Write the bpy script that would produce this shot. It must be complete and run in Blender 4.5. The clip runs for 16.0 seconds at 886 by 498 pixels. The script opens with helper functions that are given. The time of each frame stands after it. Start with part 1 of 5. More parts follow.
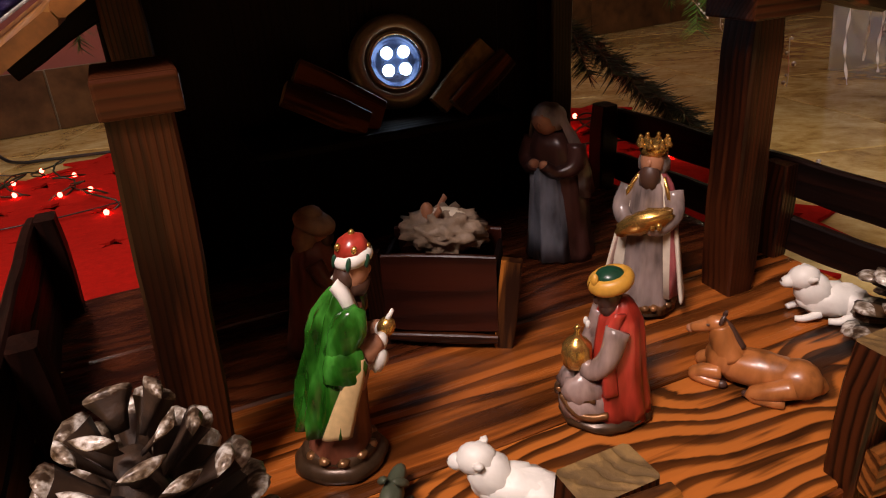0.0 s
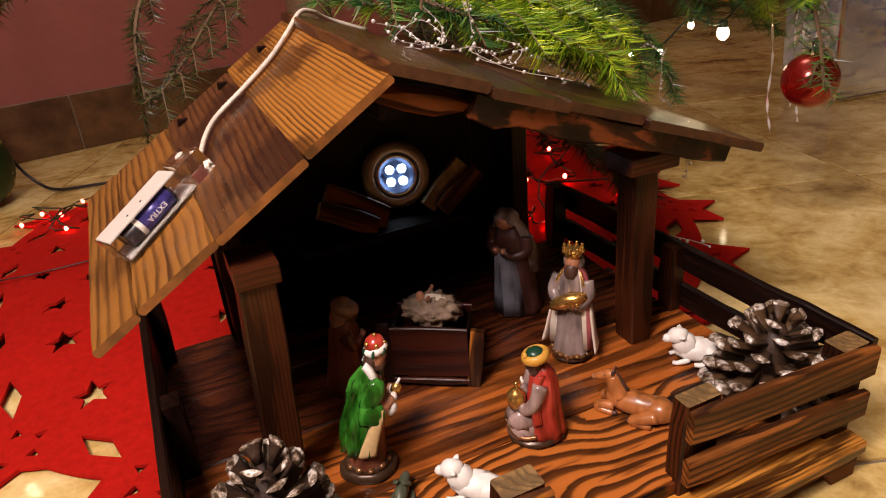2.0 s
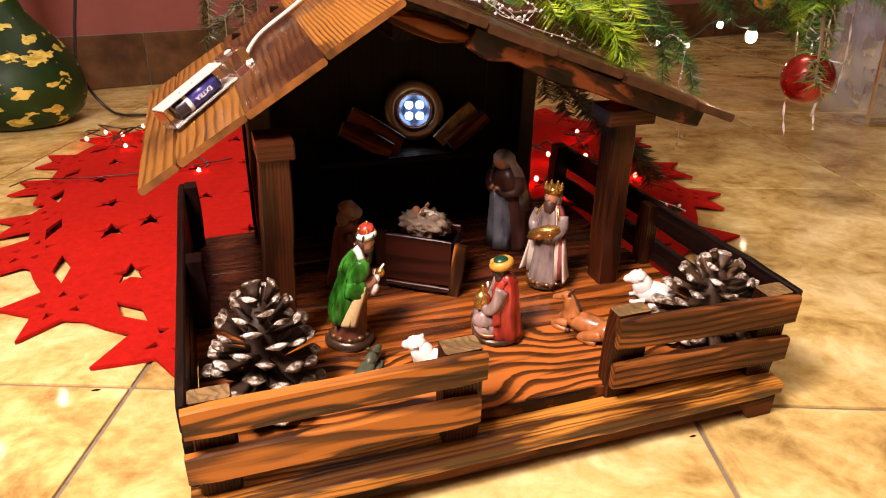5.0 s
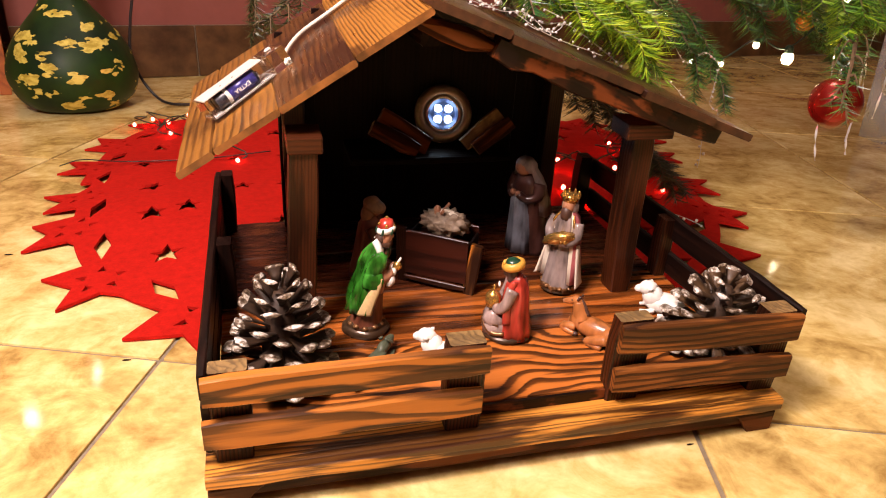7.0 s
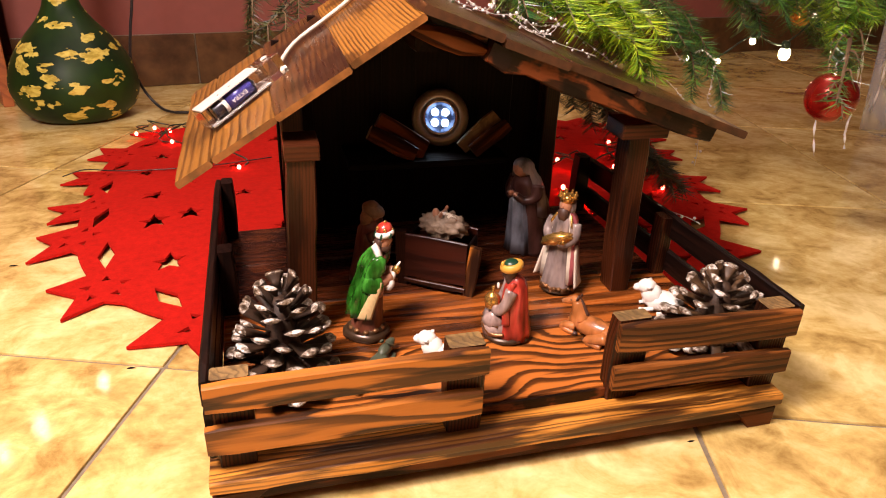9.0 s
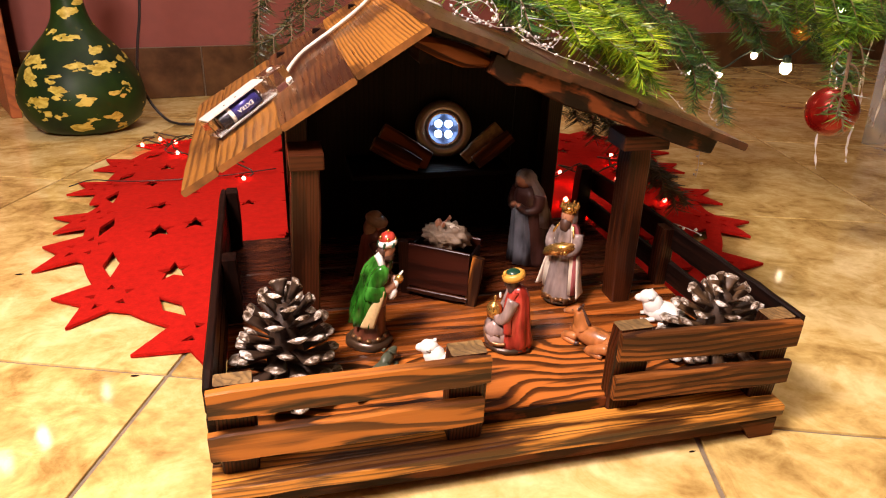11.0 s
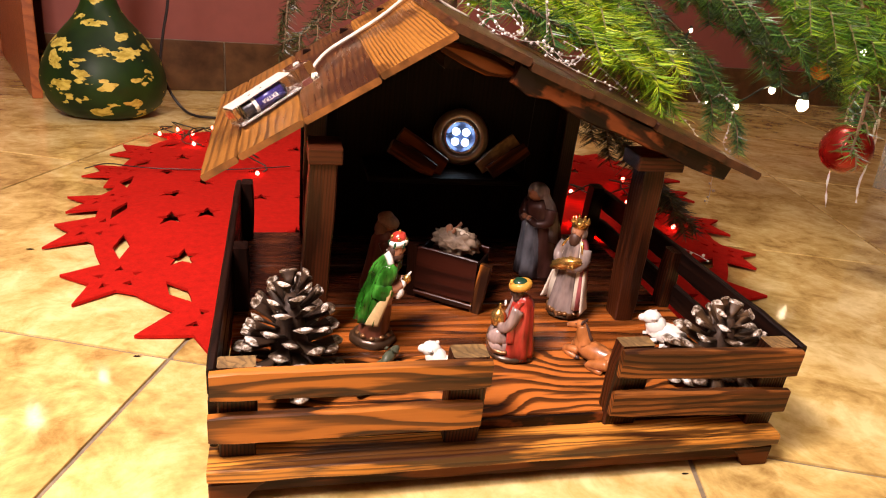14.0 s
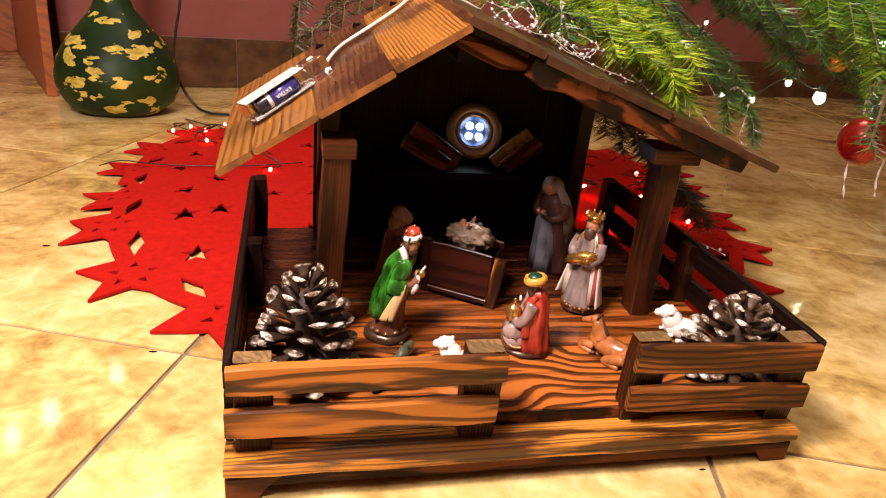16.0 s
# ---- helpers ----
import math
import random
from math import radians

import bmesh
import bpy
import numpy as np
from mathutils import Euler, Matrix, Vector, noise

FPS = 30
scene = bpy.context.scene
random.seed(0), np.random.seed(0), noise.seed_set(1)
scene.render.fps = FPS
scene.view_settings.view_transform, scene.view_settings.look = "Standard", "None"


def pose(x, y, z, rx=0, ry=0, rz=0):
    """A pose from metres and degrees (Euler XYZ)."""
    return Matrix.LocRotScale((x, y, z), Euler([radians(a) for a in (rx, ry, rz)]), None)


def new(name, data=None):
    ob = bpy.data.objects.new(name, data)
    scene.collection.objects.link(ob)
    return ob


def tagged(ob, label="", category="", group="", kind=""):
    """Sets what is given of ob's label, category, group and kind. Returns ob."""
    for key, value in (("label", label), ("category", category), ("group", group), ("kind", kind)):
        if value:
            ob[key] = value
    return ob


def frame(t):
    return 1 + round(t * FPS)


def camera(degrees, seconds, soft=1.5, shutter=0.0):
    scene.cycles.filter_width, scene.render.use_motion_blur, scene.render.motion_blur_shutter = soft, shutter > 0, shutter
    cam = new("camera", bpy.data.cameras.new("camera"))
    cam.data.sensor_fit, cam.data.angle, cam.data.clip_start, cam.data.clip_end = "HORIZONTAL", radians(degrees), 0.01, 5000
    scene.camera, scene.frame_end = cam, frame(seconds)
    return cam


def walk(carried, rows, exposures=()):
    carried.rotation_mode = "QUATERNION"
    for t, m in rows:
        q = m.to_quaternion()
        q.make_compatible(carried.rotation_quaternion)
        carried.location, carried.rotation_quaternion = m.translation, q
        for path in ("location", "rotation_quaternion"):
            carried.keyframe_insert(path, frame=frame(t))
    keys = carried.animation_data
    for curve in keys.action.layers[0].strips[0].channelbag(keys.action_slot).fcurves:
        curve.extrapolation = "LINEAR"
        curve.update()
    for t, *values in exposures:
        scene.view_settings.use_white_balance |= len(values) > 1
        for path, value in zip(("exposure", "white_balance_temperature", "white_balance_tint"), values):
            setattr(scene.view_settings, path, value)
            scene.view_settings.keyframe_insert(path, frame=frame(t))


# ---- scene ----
cam = camera(65.2, 16.0, soft=1.1)
# seconds, eye in metres, yaw, pitch and roll in degrees
ROWS = [
    (0.0, 0.0711, -0.1177, 0.2326, -22.10, -20.77, -5.97),
    (0.5, 0.0647, -0.1507, 0.2628, -21.80, -21.96, -7.82),
    (1.0, 0.0604, -0.1975, 0.3001, -22.09, -22.65, -8.79),
    (1.5, 0.0611, -0.2319, 0.3246, -21.88, -22.50, -9.78),
    (2.0, 0.0369, -0.2400, 0.3542, -22.14, -22.71, -6.91),
    (2.5, 0.0116, -0.2792, 0.3544, -19.74, -21.57, -5.03),
    (3.0, 0.0190, -0.3179, 0.3449, -20.01, -22.25, -5.77),
    (3.5, 0.0253, -0.3254, 0.3299, -19.98, -23.47, -3.31),
    (4.0, 0.0281, -0.3270, 0.3234, -20.29, -23.60, -2.23),
    (6.5, 0.0431, -0.3625, 0.3340, -15.59, -22.28, 2.39),
    (7.0, 0.0413, -0.3658, 0.3321, -15.51, -22.69, 2.03),
    (7.5, 0.0462, -0.3671, 0.3319, -15.50, -22.65, 1.15),
    (8.0, 0.0465, -0.3670, 0.3333, -15.43, -22.58, 0.84),
    (8.5, 0.0450, -0.3682, 0.3347, -15.21, -22.36, 0.77),
    (9.0, 0.0451, -0.3705, 0.3349, -15.08, -22.58, 0.69),
    (11.5, 0.0435, -0.3786, 0.3337, -14.73, -21.14, 0.84),
    (12.0, 0.0417, -0.3815, 0.3353, -14.44, -20.98, 0.54),
    (12.5, 0.0421, -0.3784, 0.3293, -14.93, -21.39, 2.03),
    (13.0, 0.0416, -0.3770, 0.3278, -14.58, -21.18, 3.12),
    (13.5, 0.0394, -0.3794, 0.3271, -14.71, -20.96, 4.74),
    (14.0, 0.0380, -0.3823, 0.3278, -14.40, -20.32, 5.15),
    (14.5, 0.0378, -0.3822, 0.3276, -14.19, -20.27, 4.78),
    (15.0, 0.0360, -0.3801, 0.3259, -13.91, -20.58, 4.65),
    (15.5, 0.0350, -0.3794, 0.3249, -13.54, -20.74, 4.67),
    (16.0, 0.0362, -0.3801, 0.3258, -13.42, -20.72, 4.63),
]
walk(cam, [(t, pose(x, y, z, 90 + pitch, 0, yaw) @ pose(0, 0, 0, 0, 0, roll)) for t, x, y, z, yaw, pitch, roll in ROWS],
     exposures=[(0.0, -1.05), (1.5, -0.8), (2.5, -0.62), (3.0, -0.4), (3.5, -0.2), (4.0, -0.05), (16.0, 0.0)])

# ---- light: a warm lamp before the front, one on the ceiling above and behind, small lamps in the place ----
world = bpy.data.worlds.new("world")
scene.world = world
world.use_nodes = True
world.node_tree.nodes["Background"].inputs[0].default_value = (1.0, 0.78, 0.6, 1)
world.node_tree.nodes["Background"].inputs[1].default_value = 0.002


def lamp(name, place, watts, colour, radius):
    data = bpy.data.lights.new(name, "POINT")
    data.energy, data.color, data.shadow_soft_size = watts, colour, radius
    ob = new(name, data)
    ob.location = place
    return ob


for dx, dy, dz, watts in ((-0.10, 0.02, 0.05, 52), (0.11, 0.06, -0.03, 46), (0.0, -0.15, 0.0, 36)):
    lamp("room_lamp", (-0.36 + dx, -0.32 + dy, 1.00 + dz), watts, (1.0, 0.80, 0.76), 0.09)
lamp("ceiling_lamp", (0.5, 1.0, 2.3), 50, (1.0, 0.80, 0.72), 0.3)

# ---- materials ----
CM = 0.01


class Nodes:
    """A short way to write a node material."""

    def __init__(self, name, rough=0.5, metal=0.0, coat=0.0):
        self.mat = bpy.data.materials.new(name)
        self.mat.use_nodes = True
        self.tree = self.mat.node_tree
        self.bsdf = self.tree.nodes["Principled BSDF"]
        self.put(self.bsdf, "Roughness", rough)
        self.put(self.bsdf, "Metallic", metal)
        self.put(self.bsdf, "Coat Weight", coat)
        self.put(self.bsdf, "Coat Roughness", 0.15)

    def put(self, node, key, value):
        if hasattr(value, "is_output") or hasattr(value, "links"):
            self.tree.links.new(value, node.inputs[key])
        else:
            node.inputs[key].default_value = value

    def node(self, kind, **keys):
        n = self.tree.nodes.new(kind)
        for k, v in keys.items():
            self.put(n, k.replace("_", " "), v)
        return n

    def coords(self, scale=(1, 1, 1), shift=True):
        c = self.tree.nodes.new("ShaderNodeTexCoord").outputs["Object"]
        if shift:
            info = self.tree.nodes.new("ShaderNodeObjectInfo").outputs["Random"]
            mul = self.math("MULTIPLY", info, 37.0)
            add = self.tree.nodes.new("ShaderNodeVectorMath")
            add.operation = "ADD"
            self.tree.links.new(c, add.inputs[0])
            self.tree.links.new(mul, add.inputs[1])
            c = add.outputs[0]
        m = self.tree.nodes.new("ShaderNodeMapping")
        self.tree.links.new(c, m.inputs["Vector"])
        m.inputs["Scale"].default_value = scale
        return m.outputs[0]

    def math(self, op, a, b=0.0, c=0.0):
        n = self.tree.nodes.new("ShaderNodeMath")
        n.operation = op
        for i, v in enumerate((a, b, c)):
            if hasattr(v, "links"):
                self.tree.links.new(v, n.inputs[i])
            else:
                n.inputs[i].default_value = v
        return n.outputs[0]

    def noise(self, vec, scale, detail=4.0, rough=0.55, distort=0.0):
        n = self.node("ShaderNodeTexNoise", Scale=scale, Detail=detail, Roughness=rough, Distortion=distort)
        if vec is not None:
            self.tree.links.new(vec, n.inputs["Vector"])
        return n.outputs[0]

    def ramp(self, value, stops):
        n = self.tree.nodes.new("ShaderNodeValToRGB")
        e = n.color_ramp.elements
        while len(e) < len(stops):
            e.new(0.5)
        for item, (p, col) in zip(e, stops):
            item.position = p
            item.color = (*col, 1)
        self.tree.links.new(value, n.inputs[0])
        return n.outputs[0]

    def mix(self, fac, a, b, how="MIX"):
        n = self.tree.nodes.new("ShaderNodeMix")
        n.data_type, n.blend_type = "RGBA", how
        for i, v in ((0, fac), (6, a), (7, b)):
            if hasattr(v, "links"):
                self.tree.links.new(v, n.inputs[i])
            else:
                n.inputs[i].default_value = (*v, 1) if isinstance(v, tuple) else v
        return n.outputs[2]

    def bump(self, height, strength=0.3, distance=0.001):
        n = self.node("ShaderNodeBump", Strength=strength, Distance=distance)
        self.tree.links.new(height, n.inputs["Height"])
        self.tree.links.new(n.outputs[0], self.bsdf.inputs["Normal"])

    def colour(self, value):
        self.put(self.bsdf, "Base Color", (*value, 1) if isinstance(value, tuple) else value)
        return self


def wood(name, light, dark, bands=60.0, sway=2.0, field=(6.0, 26.0, 26.0), burn=0.5, rough=0.34, broad=False, scorch=None, gloss=0.5, keep=0.25):
    """Flamed, varnished softwood; the grain runs along the local x. bands: lines to a metre; sway: how far they wander; scorch: scale of burnt blotches."""
    n = Nodes(name, rough, coat=0.08 if gloss > 0.3 else 0.0)
    n.put(n.bsdf, "Specular IOR Level", gloss)
    xyz = n.tree.nodes.new("ShaderNodeSeparateXYZ")
    n.tree.links.new(n.coords(), xyz.inputs[0])
    across = n.math("MULTIPLY_ADD", xyz.outputs[2], 0.6, xyz.outputs[1])
    wander = n.noise(n.coords(field), 1.0, 2.0, 0.45, 0.3)
    fine = n.noise(n.coords((20, 420, 420)), 1.0, 4, 0.6)
    streak = n.math("SUBTRACT", n.noise(n.coords((9, 260, 260)), 1.0, 3, 0.6), 0.5)
    phase = n.math("MULTIPLY_ADD", across, bands, n.math("MULTIPLY", wander, sway * 4.0))
    phase = n.math("MULTIPLY_ADD", streak, 0.35, phase)
    ring = n.math("FRACT", phase)
    if broad:
        stops = [(0.0, (0.1, 0.1, 0.1)), (0.06, (0, 0, 0)), (0.46, (0.07, 0.07, 0.07)), (0.62, (0.85, 0.85, 0.85)), (0.93, (1, 1, 1)), (1.0, (0.1, 0.1, 0.1))]
    else:
        stops = [(0.0, (0.2, 0.2, 0.2)), (0.08, (0, 0, 0)), (0.45, (0.12, 0.12, 0.12)), (0.74, (0.9, 0.9, 0.9)), (0.90, (1, 1, 1)), (1.0, (0.2, 0.2, 0.2))]
    late = n.ramp(ring, stops)
    uneven = n.ramp(n.noise(n.coords((7, 30, 30)), 1.0, 3, 0.5), [(0.32, (keep, keep, keep)), (0.58, (1, 1, 1))])
    late = n.math("MULTIPLY", late, uneven)
    base = n.mix(late, light, dark)
    base = n.mix(n.math("MULTIPLY", fine, 0.38), base, tuple(c * 0.35 for c in light), "MIX")
    spots = n.coords((scorch, scorch, scorch)) if scorch else n.coords((6, 46, 46))
    patch = n.math("MULTIPLY_ADD", streak, 0.22, n.noise(spots, 1.0, 4, 0.55))
    patch = n.ramp(patch, [(0.49, (0, 0, 0)), (0.56, (1, 1, 1))])
    base = n.mix(n.math("MULTIPLY", patch, burn), base, tuple(c * 0.55 for c in dark))
    n.colour(base)
    n.put(n.bsdf, "Roughness", n.math("MULTIPLY_ADD", fine, 0.3, rough - 0.12))
    n.bump(n.math("SUBTRACT", fine, n.math("MULTIPLY", late, 0.7)), 0.35, 0.0006)
    return n.mat


PLANK = wood("flamed_plank", (0.47, 0.160, 0.024), (0.016, 0.004, 0.002), 55.0, 1.5, (3.8, 22, 22), 0.85, 0.38, True, None, 0.3, 0.9)
PANELWOOD = wood("brown_flamed_panel_slat", (0.27, 0.092, 0.019), (0.018, 0.005, 0.002), 190.0, 1.0, (6.5, 22, 22), 0.7, 0.40, True, None, 0.22, 0.8)
LEDGEWOOD = wood("worn_golden_ledge_wood", (0.66, 0.275, 0.042), (0.040, 0.010, 0.003), 260.0, 2.4, (2.5, 40, 40), 0.9, 0.32, False, None, 0.4, 0.2)
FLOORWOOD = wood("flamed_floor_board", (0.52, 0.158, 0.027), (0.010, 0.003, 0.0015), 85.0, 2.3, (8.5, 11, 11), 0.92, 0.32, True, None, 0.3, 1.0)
ROOFWOOD = wood("flamed_roof_board", (0.25, 0.105, 0.018), (0.040, 0.013, 0.004), 150.0, 1.1, (6.0, 16, 16), 0.6, 0.30, False, 7.5, 0.3, 0.3)
ROOFDARK = wood("scorched_roof_board", (0.105, 0.040, 0.010), (0.020, 0.006, 0.003), 170.0, 1.2, (6.0, 14, 14), 0.75, 0.28, False, 9.0, 0.35, 0.5)
ROOFGOLD = wood("golden_fine_roof_board", (0.36, 0.150, 0.024), (0.050, 0.016, 0.004), 330.0, 1.0, (5.0, 14, 14), 0.75, 0.30, False, 8.0, 0.3, 0.5)
RAFTERWOOD = wood("brown_rafter_wood", (0.15, 0.044, 0.011), (0.014, 0.004, 0.002), 75.0, 1.0, (5.0, 28, 28), 0.8, 0.45, True, None, 0.12)
# Near-black wood: the deep shade inside the house is put into its colour.
DARKWOOD = wood("shade_dark_wood", (0.009, 0.0033, 0.0022), (0.003, 0.0012, 0.001), 200.0, 0.5, (5.0, 20, 20), 0.5, 0.5, False, None, 0.08)
BLACKWOOD = wood("near_black_fence_wood", (0.014, 0.0045, 0.0025), (0.004, 0.0016, 0.001), 120.0, 0.8, (5.0, 20, 20), 0.6, 0.42, False, None, 0.18)
# Deck wood again, brightened for the pool of light before the manger.
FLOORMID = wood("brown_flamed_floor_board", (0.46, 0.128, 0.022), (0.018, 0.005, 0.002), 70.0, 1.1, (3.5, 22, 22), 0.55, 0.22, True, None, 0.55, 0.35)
# The same wood with the shade under the roof put into its colour.
FLOORSHADE = wood("shaded_flamed_floor_board", (0.115, 0.028, 0.008), (0.010, 0.003, 0.0015), 75.0, 2.0, (6.0, 14, 14), 0.65, 0.24, False, None, 0.5, 0.65)
MANGERWOOD = wood("red_brown_varnished_wood", (0.046, 0.0095, 0.0045), (0.014, 0.0035, 0.002), 60.0, 0.8, (5.0, 20, 20), 0.4, 0.34, False, None, 0.25)
POSTWOOD = wood("stained_post_wood", (0.064, 0.016, 0.0048), (0.004, 0.002, 0.001), 420.0, 0.35, (2.0, 16, 16), 0.65, 0.34, False, None, 0.22, 0.3)
# Dark blotched wood; on the rafters the blotches paint lit lobes among shade.
EDGEWOOD = wood("dark_blotched_wood", (0.16, 0.040, 0.010), (0.006, 0.002, 0.001), 60.0, 1.4, (7, 18, 18), 0.95, 0.4, True, 26.0, 0.25, 1.0)
SAWN = wood("sawn_end_grain", (0.26, 0.155, 0.052), (0.13, 0.075, 0.025), 160.0, 1.0, (40, 60, 60), 0.55, 0.5, False, 90.0)


def plain(name, col, rough=0.5, metal=0.0, spread=0.25, scale=160.0, coat=0.0, bump=0.15, gloss=0.5):
    """Paint, resin, felt and the like: a base colour with mottling at two sizes."""
    n = Nodes(name, rough, metal, coat)
    n.put(n.bsdf, "Specular IOR Level", gloss)
    p = n.coords()
    a = n.noise(p, scale, 4)
    b = n.noise(p, scale * 0.22, 3)
    v = n.math("ADD", n.math("MULTIPLY", a, 0.5), n.math("MULTIPLY", b, 0.5))
    low, high = tuple(c * (1 - spread) for c in col), tuple(min(1.0, c * (1 + spread)) for c in col)
    n.colour(n.ramp(v, [(0.34, low), (0.66, high)]))
    if bump:
        n.bump(a, bump, 0.0005)
    return n.mat


def glow(name, col, strength):
    n = Nodes(name)
    n.colour(col)
    n.put(n.bsdf, "Emission Color", (*col, 1))
    n.put(n.bsdf, "Emission Strength", strength)
    return n.mat


def glass(name, col, rough=0.05, clear=1.0):
    n = Nodes(name, rough)
    n.colour(col)
    n.put(n.bsdf, "Transmission Weight", clear)
    n.put(n.bsdf, "IOR", 1.3)
    return n.mat


def tile_material():
    n = Nodes("glazed_floor_tile", 0.16)
    p = n.coords((1, 1, 1))
    cloud = n.noise(p, 7.0, 5, 0.6, 0.6)
    vein = n.noise(p, 22.0, 5, 0.65, 1.2)
    speck = n.noise(p, 85.0, 6, 0.7)
    v = n.math("ADD", n.math("MULTIPLY", cloud, 0.55), n.math("MULTIPLY", vein, 0.30))
    v = n.math("MULTIPLY_ADD", speck, 0.15, v)
    base = n.ramp(v, [(0.38, (0.30, 0.18, 0.048)), (0.48, (0.58, 0.41, 0.135)), (0.60, (0.82, 0.67, 0.31))])
    n.colour(base)
    n.put(n.bsdf, "Roughness", n.math("MULTIPLY_ADD", vein, 0.10, 0.035))
    n.bump(vein, 0.04, 0.001)
    return n.mat


def cloth(name, col, rough=0.3, wash=0.28, shine=1.5, coat=0.2):
    """Glazed paint on moulded cloth: streaks of dark wash and worn highlights that run down the folds."""
    n = Nodes(name, rough, coat=coat)
    a = n.noise(n.coords((130, 130, 32)), 1.0, 3, 0.5)
    b = n.noise(n.coords((55, 55, 40)), 1.0, 3, 0.5)
    v = n.math("MULTIPLY_ADD", a, 0.55, n.math("MULTIPLY", b, 0.45))
    n.colour(n.ramp(v, [(0.36, tuple(c * wash for c in col)), (0.48, col), (0.62, tuple(min(0.9, c * shine + 0.012) for c in col))]))
    n.bump(a, 0.3, 0.0006)
    return n.mat


GOLDEND = plain("golden_board_end", (0.19, 0.072, 0.017), 0.42, 0, 0.6, 110, 0, 0.5)
DARKEND = plain("scorched_board_end", (0.050, 0.018, 0.007), 0.45, 0, 0.7, 110, 0, 0.5)
TILE = tile_material()
GROUT = plain("grey_grout", (0.20, 0.155, 0.10), 0.85)
FELT = plain("red_felt", (0.37, 0.009, 0.005), 0.95, 0, 0.22, 500.0, 0, 0.6, 0.08)
WALLPAINT = plain("dusty_pink_wall_paint", (0.22, 0.062, 0.046), 0.8, 0, 0.06, 40)
SKIRT = plain("brown_skirting_tile", (0.085, 0.042, 0.016), 0.35, 0, 0.55, 26, 0, 0.15, 0.3)
CEILING = plain("white_ceiling_paint", (0.5, 0.46, 0.4), 0.9)
CABINETWOOD = wood("reddish_cabinet_wood", (0.42, 0.120, 0.030), (0.25, 0.066, 0.018), 60.0, 1.0, (3, 12, 12), 0.2, 0.4)
WHITE = plain("white_resin", (0.80, 0.77, 0.70), 0.45, 0, 0.05, 300, 0, 0.3)
CREAM = plain("cream_paint", (0.62, 0.43, 0.20), 0.4, 0, 0.15, 300)
HOOD = plain("beige_hood_paint", (0.26, 0.165, 0.085), 0.4, 0, 0.3, 260)
PALE = plain("pale_paint", (0.66, 0.58, 0.46), 0.4, 0, 0.12, 300)
GREEN = cloth("green_glaze", (0.016, 0.095, 0.007), 0.18, 0.22, 2.6)
DARKGREEN = plain("dark_green_paint", (0.012, 0.055, 0.028), 0.3, 0, 0.4, 260)
RED = cloth("red_paint", (0.33, 0.030, 0.017), 0.28, 0.45, 1.6)
ROSE = cloth("rose_paint", (0.28, 0.065, 0.070), 0.3)
LILAC = cloth("grey_lilac_paint", (0.27, 0.19, 0.165), 0.26, 0.35)
SILK = cloth("pearl_cloth_paint", (0.195, 0.15, 0.135), 0.26, 0.5, 1.5)
SKIN = plain("skin_paint", (0.38, 0.17, 0.09), 0.45, 0, 0.12, 260)
DARKSKIN = plain("dark_brown_paint", (0.060, 0.030, 0.022), 0.35, 0, 0.3, 260)
HAIR = plain("brown_hair_paint", (0.055, 0.024, 0.014), 0.5, 0, 0.3, 260)
GOLD = plain("gold_paint", (0.62, 0.36, 0.095), 0.26, 0.85, 0.25, 260)
BRONZE = plain("brown_gold_hem_paint", (0.20, 0.095, 0.036), 0.28, 0.5, 0.7, 220)
BROWNROBE = cloth("brown_robe_paint", (0.12, 0.036, 0.018), 0.3)
DARKROBE = cloth("dark_red_brown_robe_paint", (0.055, 0.019, 0.014), 0.3)
BLUE = cloth("blue_grey_paint", (0.15, 0.16, 0.19), 0.3, 0.3)
VEIL = cloth("grey_white_veil_paint", (0.22, 0.185, 0.17), 0.3, 0.3, 1.6)
OCHRE = plain("ochre_yellow_paint", (0.60, 0.31, 0.045), 0.4, 0, 0.2, 260)
CAMELCOAT = cloth("foal_brown_paint", (0.34, 0.118, 0.030), 0.34, 0.5, 1.35)
STONEGREEN = plain("grey_green_paint", (0.070, 0.080, 0.048), 0.45, 0, 0.35, 200)
BASEROCK = plain("dark_bronze_base", (0.055, 0.030, 0.015), 0.3, 0.3, 0.5, 200)
HAY = plain("pale_straw", (0.21, 0.15, 0.10), 0.6, 0, 0.3, 300, 0, 0.6)
BLACK = plain("black_plastic", (0.012, 0.012, 0.012), 0.4)
CABLEWHITE = plain("white_cable", (0.62, 0.56, 0.46), 0.45)
GREENWIRE = plain("dark_green_wire", (0.012, 0.030, 0.016), 0.4)
SILVERRIM = plain("champagne_metal", (0.30, 0.235, 0.18), 0.35, 0.55, 0.08, 300)
SATIN = plain("satin_reflector", (0.07, 0.10, 0.20), 0.22, 0.5, 0.1)
CHROME = plain("bright_chrome", (0.72, 0.72, 0.74), 0.10, 1.0, 0.05)
BEAD = plain("silver_bead", (0.85, 0.82, 0.76), 0.12, 0.5, 0.05)
TINSEL = plain("silver_tinsel", (0.82, 0.85, 0.90), 0.18, 0.35, 0.1)
BAUBLERED = plain("glossy_red_bauble", (0.26, 0.010, 0.006), 0.22, 0.6, 0.3, 40, 0.5)


